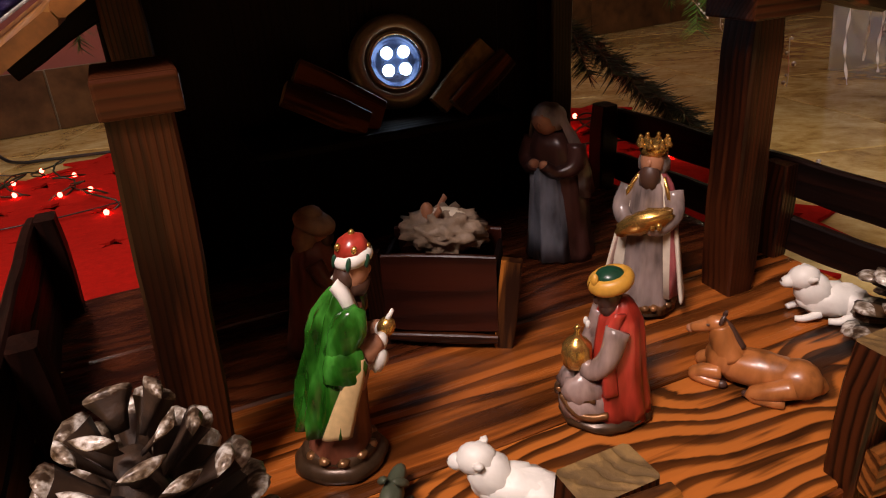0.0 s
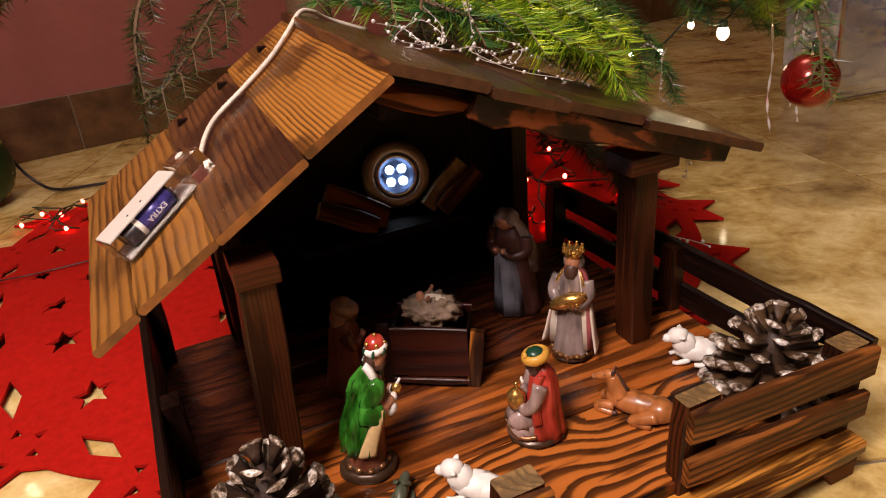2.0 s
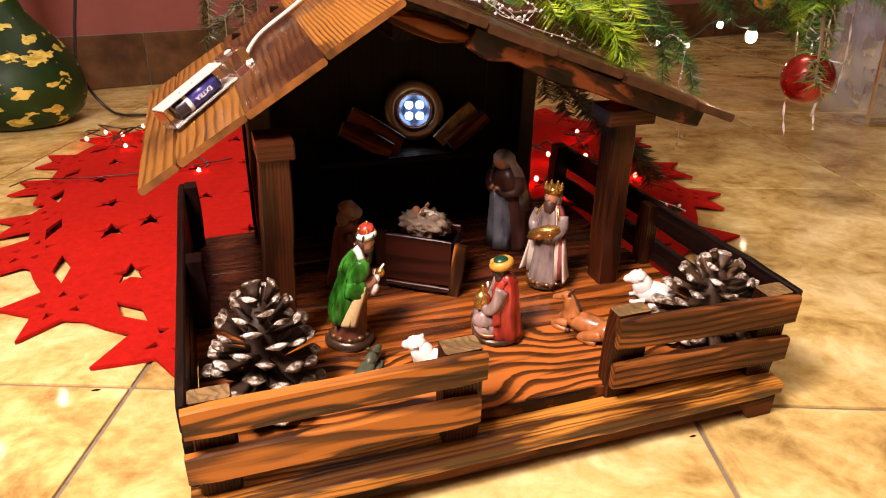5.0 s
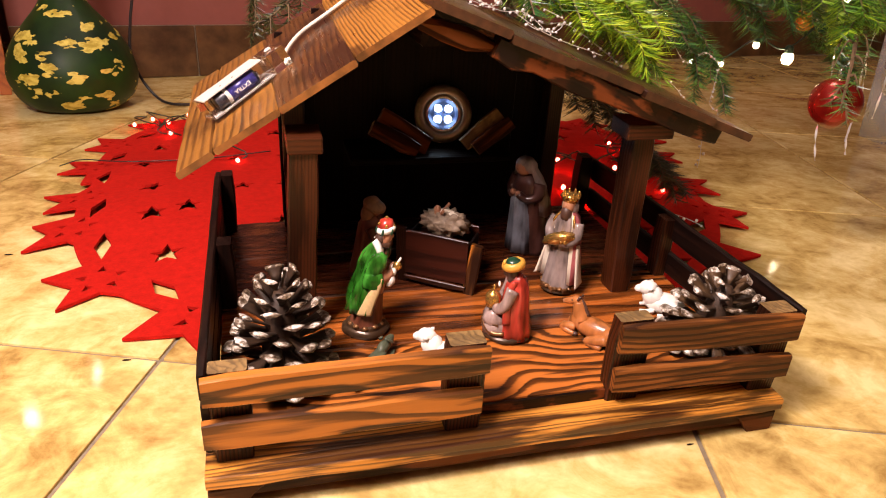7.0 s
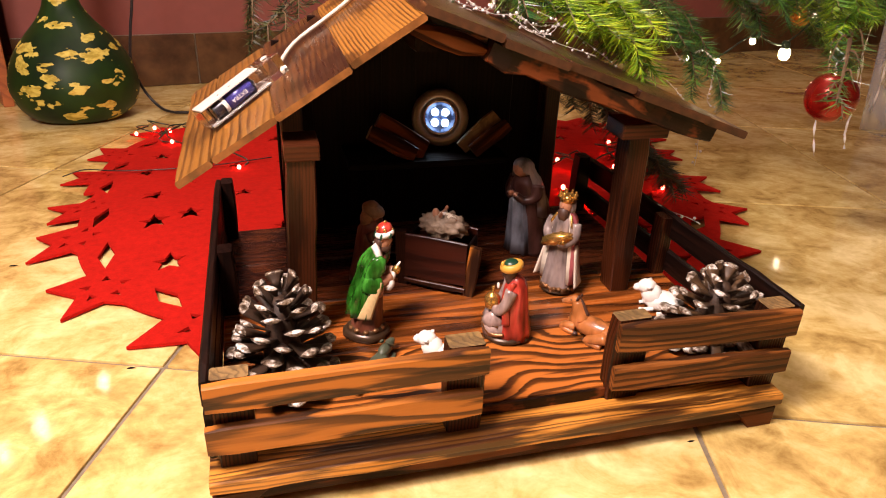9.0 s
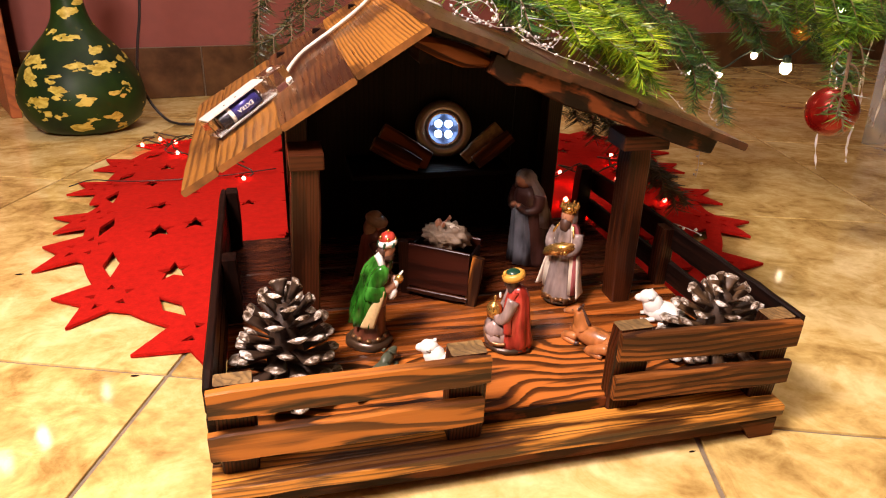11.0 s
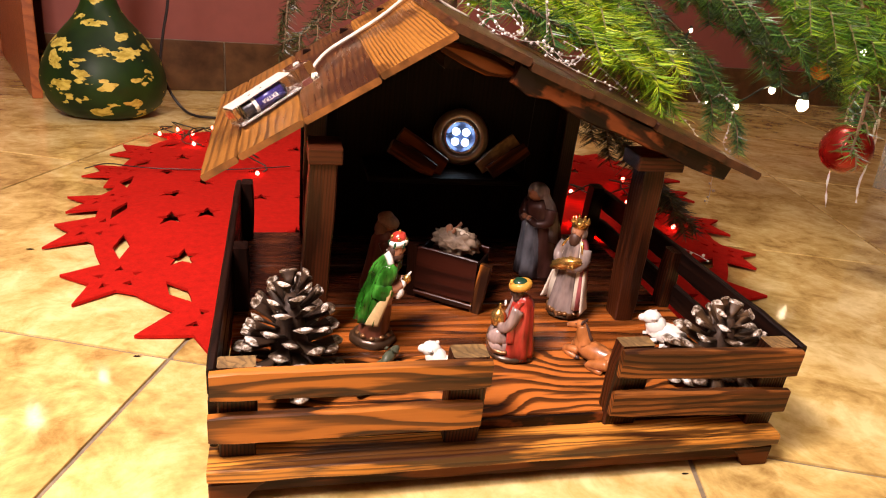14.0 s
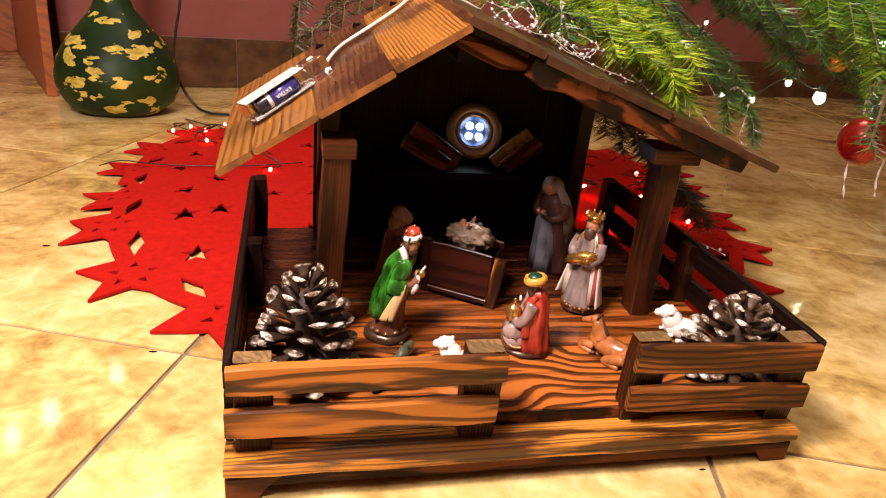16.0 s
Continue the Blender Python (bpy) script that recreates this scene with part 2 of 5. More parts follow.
def frost_material():
    """Silver paint dabbed on brown wood: bright flecks and bare patches."""
    n = Nodes("silver_frost_paint", 0.34, 0.15)
    p = n.coords()
    v = n.math("MULTIPLY_ADD", n.noise(p, 260.0, 3, 0.6), 0.6, n.math("MULTIPLY", n.noise(p, 900.0, 3, 0.6), 0.4))
    n.colour(n.ramp(v, [(0.42, (0.045, 0.025, 0.013)), (0.50, (0.22, 0.165, 0.115)), (0.56, (0.58, 0.53, 0.46)), (0.64, (0.88, 0.85, 0.79))]))
    n.bump(v, 0.9, 0.0008)
    return n.mat


def needle_material(name, low, mid, high):
    """Fir needles: each one has its own green."""
    n = Nodes(name, 0.36)
    each = n.tree.nodes.new("ShaderNodeNewGeometry").outputs["Random Per Island"]
    tone = n.math("MULTIPLY_ADD", n.noise(n.coords(), 26.0, 3), 0.55, n.math("MULTIPLY", each, 0.45))
    n.colour(n.ramp(tone, [(0.26, low), (0.50, mid), (0.74, high)]))
    return n.mat


NEEDLE = needle_material("fir_needle_green", (0.008, 0.036, 0.005), (0.060, 0.185, 0.008), (0.27, 0.42, 0.018))
# Yellow-green for limbs under the lamps: their light is put into the colour.
NEEDLEBRIGHT = needle_material("lit_fir_needle", (0.020, 0.085, 0.005), (0.20, 0.36, 0.009), (0.50, 0.58, 0.024))
NEEDLEDARK = needle_material("dark_fir_needle", (0.006, 0.026, 0.010), (0.028, 0.108, 0.022), (0.13, 0.27, 0.032))
# Dry brown needles; on the left limbs this tone paints their shade.
DRYSHADENEEDLE = needle_material("dry_shaded_fir_needle", (0.008, 0.016, 0.006), (0.028, 0.040, 0.011), (0.085, 0.085, 0.022))
NEARTWIG = plain("green_twig_bark", (0.10, 0.085, 0.022), 0.6, 0, 0.3, 200)
TWIG = plain("fir_twig_bark", (0.10, 0.058, 0.026), 0.8, 0, 0.35, 200)
SCALE_BROWN = plain("cone_scale_brown", (0.034, 0.017, 0.008), 0.55, 0, 0.6, 420, 0, 0.8)
SCALE_TAN = plain("dry_cone_scale_tan", (0.065, 0.034, 0.014), 0.5, 0, 0.6, 420, 0, 0.8)
FROST = frost_material()
CLEAR = glass("clear_plastic", (0.93, 0.92, 0.90), 0.06)
CLOUDY = glass("cloudy_plastic", (0.75, 0.73, 0.70), 0.25, 0.7)
BLUEWRAP = plain("blue_violet_wrapper", (0.030, 0.026, 0.15), 0.28, 0.2, 0.15)
DARKWRAP = plain("black_wrapper", (0.016, 0.016, 0.022), 0.28, 0.2, 0.15)
WHITECASE = plain("white_plastic_case", (0.52, 0.48, 0.42), 0.4, 0, 0.05)
LED = glow("cool_white_led", (0.70, 0.85, 1.0), 16.0)
WARMLED = glow("warm_white_led", (1.0, 0.80, 0.50), 60.0)
REDLED = glow("red_led", (1.0, 0.03, 0.02), 90.0)
WALLBULB = glow("warm_wall_bulb", (1.0, 0.80, 0.50), 160.0)

# ---- building tools (coordinates in centimetres) ----
def part(name, bm, material, parent=None, label="", smooth=False, at=None):
    """Links a bmesh in centimetres as one mesh object, under a thing or under a part."""
    bmesh.ops.scale(bm, vec=(CM, CM, CM), verts=bm.verts)
    bmesh.ops.recalc_face_normals(bm, faces=bm.faces)
    data = bpy.data.meshes.new(name)
    for f in bm.faces:
        f.smooth = smooth
    bm.to_mesh(data)
    bm.free()
    for m in material if isinstance(material, (list, tuple)) else [material]:
        data.materials.append(m)
    ob = new(name, data)
    if at is not None:
        ob.matrix_world = at
    if parent is not None:
        ob.parent = parent
    return tagged(ob, label)


def thing(name, label, category, group="", kind="", at=(0, 0, 0), turn=0):
    ob = new(name)
    ob.empty_display_size = 0.02
    ob.matrix_world = cm(at, rz=turn)
    return tagged(ob, label, category, group, kind)


def cm(at, rx=0, ry=0, rz=0):
    return pose(at[0] * CM, at[1] * CM, at[2] * CM, rx, ry, rz)


def add(bm, verts, faces, slot=0):
    vs = [bm.verts.new(v) for v in verts]
    out = []
    for f in faces:
        face = bm.faces.new([vs[i] for i in f])
        face.material_index = slot
        out.append(face)
    return vs, out


def bevelled(bm, lo, hi, bevel=0.1, slot=0, m=None):
    """A box with cut edges."""
    (x0, y0, z0), (x1, y1, z1) = lo, hi
    vs, fs = add(bm, [(x0, y0, z0), (x1, y0, z0), (x1, y1, z0), (x0, y1, z0), (x0, y0, z1), (x1, y0, z1), (x1, y1, z1), (x0, y1, z1)],
                 [(3, 2, 1, 0), (4, 5, 6, 7), (0, 1, 5, 4), (1, 2, 6, 5), (2, 3, 7, 6), (3, 0, 4, 7)], slot)
    if m is not None:
        bmesh.ops.transform(bm, matrix=m, verts=vs)
    if bevel:
        edges = list({e for f in fs for e in f.edges})
        got = bmesh.ops.bevel(bm, geom=edges, offset=bevel, segments=2, profile=0.6, affect="EDGES", clamp_overlap=True)
        for f in got["faces"]:
            f.material_index = slot
    return bm


def plank(name, a, b, width, thick, material, parent, up=(0, 0, 1), bevel=0.12, wobble=0.06, seed=0, label="", ends=None):
    """A board from a to b (centres of its ends): the local x runs along it, y across, z through its thickness. Its edges are a little uneven."""
    a, b = Vector(a), Vector(b)
    along = (b - a).normalized()
    z = Vector(up)
    z = (z - z.dot(along) * along).normalized()
    y = z.cross(along)
    length = (b - a).length
    bm = bmesh.new()
    steps = max(3, int(length / 1.6))
    rnd = random.Random(seed * 7 + int(length * 10) + int(width * 100))
    ph = rnd.uniform(0, 50)
    rings = []
    w, h, c = width / 2, thick / 2, min(bevel, thick * 0.3)
    for i in range(steps + 1):
        x = length * i / steps - length / 2
        tip = c * 0.8 if i in (0, steps) else 0
        d1 = wobble * 2 * noise.noise((x * 0.35 + ph, 1.3, 0))
        d2 = wobble * 2 * noise.noise((x * 0.35 + ph, 7.7, 0))
        d3 = wobble * noise.noise((x * 0.5 + ph, 3.1, 4))
        y0, y1, z0, z1 = -w + d1 + tip, w + d2 - tip, -h + tip * 0.5, h + d3 - tip * 0.5
        ring = [(x, y0 + c, z0), (x, y1 - c, z0), (x, y1, z0 + c), (x, y1, z1 - c), (x, y1 - c, z1), (x, y0 + c, z1), (x, y0, z1 - c), (x, y0, z0 + c)]
        rings.append([bm.verts.new(v) for v in ring])
    for r, s in zip(rings, rings[1:]):
        for k in range(8):
            bm.faces.new((r[k], r[(k + 1) % 8], s[(k + 1) % 8], s[k]))
    f0, f1 = bm.faces.new(rings[0][::-1]), bm.faces.new(rings[-1])
    mats = [material]
    if ends is not None:
        mats.append(ends)
        f0.material_index = f1.material_index = 1
    board_m = Matrix((along, y, z)).transposed().to_4x4()
    board_m.translation = (a + b) / 2 * CM
    ob = part(name, bm, mats, None, label, at=board_m)
    if parent is not None:
        ob.parent = parent
        ob.matrix_parent_inverse = parent.matrix_world.inverted()
    return ob


def lathe(bm, profile, centre=(0, 0, 0), seg=24, slot=0, fold=0.0, folds=7, squash=(1, 1), m=None, phase=0.0):
    """A turned form: rows of (radius, height); fold: depth of cloth folds that run up it."""
    rings = []
    made = []
    for r, z in profile:
        ring = []
        for k in range(seg):
            a = 2 * math.pi * k / seg
            rr = r * (1 + fold * math.sin(folds * a + phase + 0.35 * z) + fold * 0.6 * math.sin((folds * 2 + 1) * a - phase))
            ring.append(bm.verts.new((rr * math.cos(a) * squash[0], rr * math.sin(a) * squash[1], z)))
        rings.append(ring)
        made += ring
    for p, q in zip(rings, rings[1:]):
        for k in range(seg):
            bm.faces.new((p[k], p[(k + 1) % seg], q[(k + 1) % seg], q[k])).material_index = slot
    bm.faces.new(rings[0][::-1]).material_index = slot
    bm.faces.new(rings[-1]).material_index = slot
    t = Matrix.Translation(centre) @ (m if m is not None else Matrix())
    bmesh.ops.transform(bm, matrix=t, verts=made)
    return made


def blob(bm, centre, size, slot=0, turn=(0, 0, 0), rough=0.0, freq=1.2, seg=14, seed=0):
    """An ellipsoid, lumpy where wanted."""
    made = []
    rows = max(6, seg // 2 + 1)
    ring0 = None
    m = Matrix.Translation(centre) @ Euler([radians(a) for a in turn]).to_matrix().to_4x4()

    def place(theta, a):
        d = Vector((math.sin(theta) * math.cos(a), math.sin(theta) * math.sin(a), math.cos(theta)))
        k = 1 + rough * noise.noise(d * freq * 2 + Vector((seed * 3.7, seed, 0)))
        v = bm.verts.new(m @ Vector((d.x * size[0] * k, d.y * size[1] * k, d.z * size[2] * k)))
        made.append(v)
        return v

    top, bottom = place(0, 0), place(math.pi, 0)
    for i in range(1, rows):
        ring = [place(math.pi * i / rows, 2 * math.pi * k / seg) for k in range(seg)]
        for k in range(seg):
            k2 = (k + 1) % seg
            if ring0 is None:
                f = bm.faces.new((top, ring[k], ring[k2]))
            else:
                f = bm.faces.new((ring0[k], ring[k], ring[k2], ring0[k2]))
            f.material_index = slot
        ring0 = ring
    for k in range(seg):
        bm.faces.new((ring0[k], bottom, ring0[(k + 1) % seg])).material_index = slot
    return made


def tube(bm, points, radius, slot=0, sides=6, taper=None, closed_ends=True):
    """A round bar along points; taper: radius at the far end."""
    pts = [Vector(p) for p in points]
    rings = []
    for i, p in enumerate(pts):
        d = (pts[min(i + 1, len(pts) - 1)] - pts[max(i - 1, 0)]).normalized()
        u = d.orthogonal().normalized() if not rings else (rings[-1][1] - rings[-1][1].dot(d) * d).normalized()
        v = d.cross(u)
        r = radius if taper is None else radius + (taper - radius) * i / (len(pts) - 1)
        ring = [bm.verts.new(p + (u * math.cos(2 * math.pi * k / sides) + v * math.sin(2 * math.pi * k / sides)) * r) for k in range(sides)]
        rings.append((ring, u))
    for (r, _), (s, _) in zip(rings, rings[1:]):
        for k in range(sides):
            bm.faces.new((r[k], r[(k + 1) % sides], s[(k + 1) % sides], s[k])).material_index = slot
    if closed_ends:
        bm.faces.new(rings[0][0][::-1]).material_index = slot
        bm.faces.new(rings[-1][0]).material_index = slot
    return bm


def smooth_line(points, n=8):
    """Points of a smooth curve through the given ones."""
    p = [Vector(q) for q in points]
    p = [2 * p[0] - p[1]] + p + [2 * p[-1] - p[-2]]
    out = []
    for i in range(1, len(p) - 2):
        for k in range(n):
            t = k / n
            out.append(0.5 * (2 * p[i] + (p[i + 1] - p[i - 1]) * t + (2 * p[i - 1] - 5 * p[i] + 4 * p[i + 1] - p[i + 2]) * t * t
                              + (3 * p[i] - p[i - 1] - 3 * p[i + 1] + p[i + 2]) * t ** 3))
    return out + [p[-2]]


# ---- the stable: built square, then tipped forward, for its back stands on the bunched skirt ----
BASE_W, BASE_D, DECK = 41.5, 33.2, 4.5
LEDGE = 3.5
RIDGE = (16.2, 28.8)
LEFT_EAVE, RIGHT_EAVE = (-1.0, 18.0), (43.0, 19.25)
ROOF_FRONT, ROOF_BACK = 12.4, 35.0
TILT = cm((0, 0.7, 3.5), rx=5.3) @ cm((0, -0.7, -3.5))


def build_stable():
    st = thing("nativity_stable", "flamed varnished wooden toy stable with a gabled roof", "nativity stable", at=(BASE_W / 2, BASE_D / 2, 0))

    def pl(name, a, b, w, t, mat, **k):
        return plank(name, a, b, w, t, mat, st, **k)

    def keep(ob):
        ob.parent = st
        ob.matrix_parent_inverse = st.matrix_world.inverted()
        return ob

    def bx(name, lo, hi, mat, bevel=0.12, label="", m=None):
        return keep(part(name, bevelled(bmesh.new(), lo, hi, bevel, 0, m), mat, None, label))

    # deck, front ledge and feet; the back deck boards carry the roof's shade in their colour
    deck_w = (BASE_D - 2.1) / 4
    for i in range(4):
        y = 2.1 + deck_w * (i + 0.5)
        pl("deck_board", (0.3, y, DECK - 0.75), (BASE_W - 0.2 - 0.5 * i, y, DECK - 0.75), deck_w - 0.06, 1.5, (FLOORWOOD, FLOORMID, FLOORSHADE, FLOORSHADE)[i], wobble=0.02, seed=i)
    pl("deck_edge", (0.4, 1.98, 3.95), (BASE_W - 0.4, 1.98, 3.75), 1.0, 0.22, EDGEWOOD, up=(0, -1, 0), wobble=0.01, seed=14)
    pl("ledge", (-0.5, 0.7, LEDGE - 0.55), (BASE_W, 0.6, LEDGE - 0.75), 2.7, 1.1, LEDGEWOOD, wobble=0.07, seed=11, ends=SAWN)
    pl("base_board", (-0.4, 0.6, 1.65), (BASE_W - 0.3, 0.5, 1.35), 1.7, 0.8, RAFTERWOOD, up=(0, -1, 0), wobble=0.02, seed=12)
    for x0, y0 in ((-0.6, -0.1), (BASE_W - 3.8, -0.35), (-0.3, 29.0), (BASE_W - 5.6, 29.0)):
        bm = bmesh.new()
        zf, zt = (-2.3, 2.4) if y0 > 20 else (0.05, 1.9)
        # bracket foot: its inner edge is hollowed
        inner = [(0.1, zt), (0.9, zf + 0.62 * (zt - zf)), (1.35, zf + 0.28 * (zt - zf)), (1.6, zf), (3.75, zf), (3.75, zt)]
        if x0 < 10:
            inner = [(3.85 - a, b) for a, b in reversed(inner)]
        ring = [(x0 + a, y0, b) for a, b in inner] + [(x0 + a, y0 + 3.6, b) for a, b in inner]
        k = len(inner)
        add(bm, ring, [tuple(range(k)), tuple(range(2 * k - 1, k - 1, -1))] + [(i, i + k, (i + 1) % k + k, (i + 1) % k) for i in range(k)])
        bmesh.ops.recalc_face_normals(bm, faces=bm.faces)
        bmesh.ops.bevel(bm, geom=list(bm.edges), offset=0.07, segments=1, affect="EDGES")
        keep(part("foot", bm, RAFTERWOOD, None))

    # fence in front: two panels with a gap between
    front = ((-0.15, 17.6, 0.3, 0.3, 9.45, 2.15, 1), (-0.35, 17.3, 0.3, 0.3, 6.15, 2.2, 2))
    for x0, x1, y0, y1, z, w, s in front:
        pl("fence_slat", (x0, y0, z), (x1, y1, z + 0.1), w, 0.7, PLANK, up=(0, -1, 0), seed=s, wobble=0.035)
    for x0, x1, y0, y1, za, zb, w, s in ((27.5, 41.5, 1.2, 0.3, 9.2, 9.3, 2.4, 3), (27.55, 41.6, 1.2, 0.3, 5.7, 5.85, 2.2, 4)):
        pl("fence_slat", (x0, y0, za), (x1, y1, zb), w, 0.7, PANELWOOD, up=(-0.06, -1, 0), seed=s, wobble=0.02)
    for x0, x1, y0, y1, z0, z1 in ((0.15, 2.6, 0.66, 2.0, LEDGE - 0.02, 10.45), (15.0, 17.6, 0.66, 2.3, LEDGE - 0.02, 10.55), (27.5, 30.3, 1.57, 2.9, LEDGE - 0.3, 10.35), (39.1, 41.5, 0.68, 2.3, LEDGE - 0.3, 10.4)):
        xm, ym = (x0 + x1) / 2, (y0 + y1) / 2
        pl("fence_post", (xm, ym, z0), (xm, ym, z1), x1 - x0, y1 - y0, POSTWOOD, up=(0, -1, 0), seed=int(x0), wobble=0.03, ends=SAWN)
    # fences along both sides, near black, the right one drawing in towards the back
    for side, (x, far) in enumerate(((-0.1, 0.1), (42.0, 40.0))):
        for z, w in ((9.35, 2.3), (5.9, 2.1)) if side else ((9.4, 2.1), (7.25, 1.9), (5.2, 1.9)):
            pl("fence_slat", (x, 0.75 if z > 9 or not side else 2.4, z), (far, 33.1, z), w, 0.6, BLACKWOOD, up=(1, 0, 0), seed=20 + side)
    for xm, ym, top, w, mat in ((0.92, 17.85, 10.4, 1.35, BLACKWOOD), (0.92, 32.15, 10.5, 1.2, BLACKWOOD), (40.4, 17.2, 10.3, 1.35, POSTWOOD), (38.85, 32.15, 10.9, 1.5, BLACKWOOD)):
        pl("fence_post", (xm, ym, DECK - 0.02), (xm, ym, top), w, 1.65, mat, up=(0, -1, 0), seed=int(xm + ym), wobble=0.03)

    # posts of the house with their caps
    pl("house_post", (6.45, 13.4, DECK), (7.1, 13.4, 19.5), 2.1, 2.2, POSTWOOD, up=(0, -1, 0), seed=5)
    pl("house_post", (35.0, 15.3, DECK), (34.6, 15.3, 19.35), 1.95, 2.2, POSTWOOD, up=(0, -1, 0), seed=33)
    bx("post_cap", (5.95, 12.1, 19.5), (8.4, 15.2, 20.75), POSTWOOD)
    bx("post_cap", (32.4, 13.3, 19.3), (36.5, 16.3, 20.6), POSTWOOD)
    pl("house_post", (7.4, 31.0, DECK), (7.4, 31.0, 22.0), 2.1, 2.0, POSTWOOD, up=(0, -1, 0), seed=8)
    pl("house_post", (33.6, 31.0, DECK), (33.6, 31.0, 21.0), 1.65, 2.0, POSTWOOD, up=(0, -1, 0), seed=35)

    # back wall of upright boards, the shade inside the house put into their colour
    n = 8
    for i in range(n):
        x0 = 6.2 + 27.0 * i / n
        x1 = 6.2 + 27.0 * (i + 1) / n - 0.02
        xm = (x0 + x1) / 2
        top = RIDGE[1] + 0.2 - (abs(xm - RIDGE[0]) * (0.63 if xm < RIDGE[0] else 0.37))
        yw = 32.5 + 0.05 * (i % 2)
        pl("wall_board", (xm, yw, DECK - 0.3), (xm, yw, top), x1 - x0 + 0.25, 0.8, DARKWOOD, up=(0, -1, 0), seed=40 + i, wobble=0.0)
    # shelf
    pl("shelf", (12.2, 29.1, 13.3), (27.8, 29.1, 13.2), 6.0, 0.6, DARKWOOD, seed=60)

    # roof boards, front to back
    def roof(a, b, cuts, s, th, ends):
        ax, az = a
        bxx, bz = b
        d = Vector((bxx - ax, 0, bz - az))
        up = Vector((-d.z, 0, d.x)) if d.x > 0 else Vector((d.z, 0, -d.x))
        up.normalize()
        for i, (c0, c1, lift, jut, mat) in enumerate(cuts):
            c = (c0 + c1) / 2
            mid = Vector((ax, 0, az)) + d * c + up * (th / 2 + lift)
            w = d.length * (c1 - c0) * 1.02 - 0.02
            ma, mb = mid + Vector((0, ROOF_FRONT - jut, 0)), mid + Vector((0, ROOF_BACK, 0))
            plank("roof_board", ma, mb, w, th, mat, st, up=tuple(up), seed=s + i, wobble=0.06, ends=ends)

    roof(LEFT_EAVE, RIDGE, ((-0.01, 0.135, 0, 0.1, ROOFWOOD), (0.14, 0.395, 0, 0.0, ROOFWOOD), (0.395, 0.70, 0.08, 0.35, ROOFDARK), (0.70, 1.0, 0.16, 0.1, ROOFGOLD)), 70, 0.6, GOLDEND)
    roof(RIDGE, RIGHT_EAVE, ((-0.03, 0.19, 0.25, 0.15, ROOFDARK), (0.19, 0.385, 0.05, 0.3, ROOFDARK), (0.385, 0.60, 0.15, 0.0, ROOFDARK), (0.60, 0.85, 0.0, 0.4, ROOFDARK), (0.85, 1.0, -0.1, 0.2, ROOFWOOD)), 80, 0.72, DARKEND)
    # rafters below the boards, front and back, the right ones blotched to paint light and shade
    pl("ridge_block", (15.2, 14.0, 28.0), (20.6, 14.0, 26.45), 1.5, 1.4, RAFTERWOOD, up=(0, -1, 0), seed=95, bevel=0.35, wobble=0.14)
    for y in (13.4, 31.0):
        pl("rafter", (20.6, y, 26.55), (40.2, y, 19.55), 1.5, 1.6, EDGEWOOD, up=(0, -1, 0), seed=90, wobble=0.22)
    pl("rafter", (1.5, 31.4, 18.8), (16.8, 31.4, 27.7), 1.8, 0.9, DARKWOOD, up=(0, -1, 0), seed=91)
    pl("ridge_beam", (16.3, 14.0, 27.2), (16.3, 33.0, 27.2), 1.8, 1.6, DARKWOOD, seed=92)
    st.matrix_world = TILT @ st.matrix_world
    return st


stable = build_stable()


# ---- floor, walls and what closes the room ----
U, W = Vector((0.927, -0.375, 0)), Vector((0.309, 0.951, 0))
ORIGIN = Vector((-5.56, 20.08, 0))
TU, TV = 45.0, 56.0

bm = bmesh.new()
bevelled(bm, (-420, -420, -6), (560, 420, -0.25), 0)
floor = tagged(part("floor", bm, GROUT), "beige glazed stone-look floor tiles with grey grout joints", "floor", kind="structure")

bm = bevelled(bmesh.new(), (-TU / 2 + 0.22, -TV / 2 + 0.22, -0.7), (TU / 2 - 0.22, TV / 2 - 0.22, 0), 0.12)
bmesh.ops.scale(bm, vec=(CM, CM, CM), verts=bm.verts)
for v in bm.verts:
    v.co = U * v.co.x + W * v.co.y + Vector((0, 0, v.co.z))
tile_mesh = bpy.data.meshes.new("floor_tile")
bm.to_mesh(tile_mesh)
bm.free()
tile_mesh.materials.append(TILE)
WALL_A, WALL_TURN = Vector((-20, 176, 0)), 11.0
TO_ROOM = Matrix.Rotation(radians(-WALL_TURN), 4, "Z") @ Matrix.Translation(-WALL_A)
for i in range(-12, 13):
    for j in range(-12, 9):
        place = ORIGIN + U * TU * (i + 0.5) + W * TV * (j + 0.5)
        along, out, _ = TO_ROOM @ place
        if not (-325 < along < 445 and -505 < out < (115 if along < -25 else 22)):
            continue
        ob = new("tile", tile_mesh)
        ob.matrix_world = cm(place, rz=180 if (i * 3 + j) % 2 else 0)
        ob.parent = floor



def wall_box(name, lo, hi, mat, label, category, bevel=0.0):
    bm = bevelled(bmesh.new(), lo, hi, bevel)
    ob = part(name, bm, mat, at=cm(WALL_A, rz=WALL_TURN))
    return tagged(ob, label, category, kind="structure")


wall_box("wall_north", (-36, 0, -5), (420, 12, 250), WALLPAINT, "matt dusty pink painted plaster wall", "wall")
base = wall_box("baseboard", (-36, -0.3, 0), (420, 0, 14.0), GROUT, "row of brown stone-look skirting tiles along the wall", "baseboard")
for i in range(9):
    bm = bevelled(bmesh.new(), (i * 45 - 35.8, -1.1, 0.1), (i * 45 + 8.8, -0.25, 13.9), 0.12)
    ob = part("skirting_tile", bm, SKIRT)
    ob.parent = base
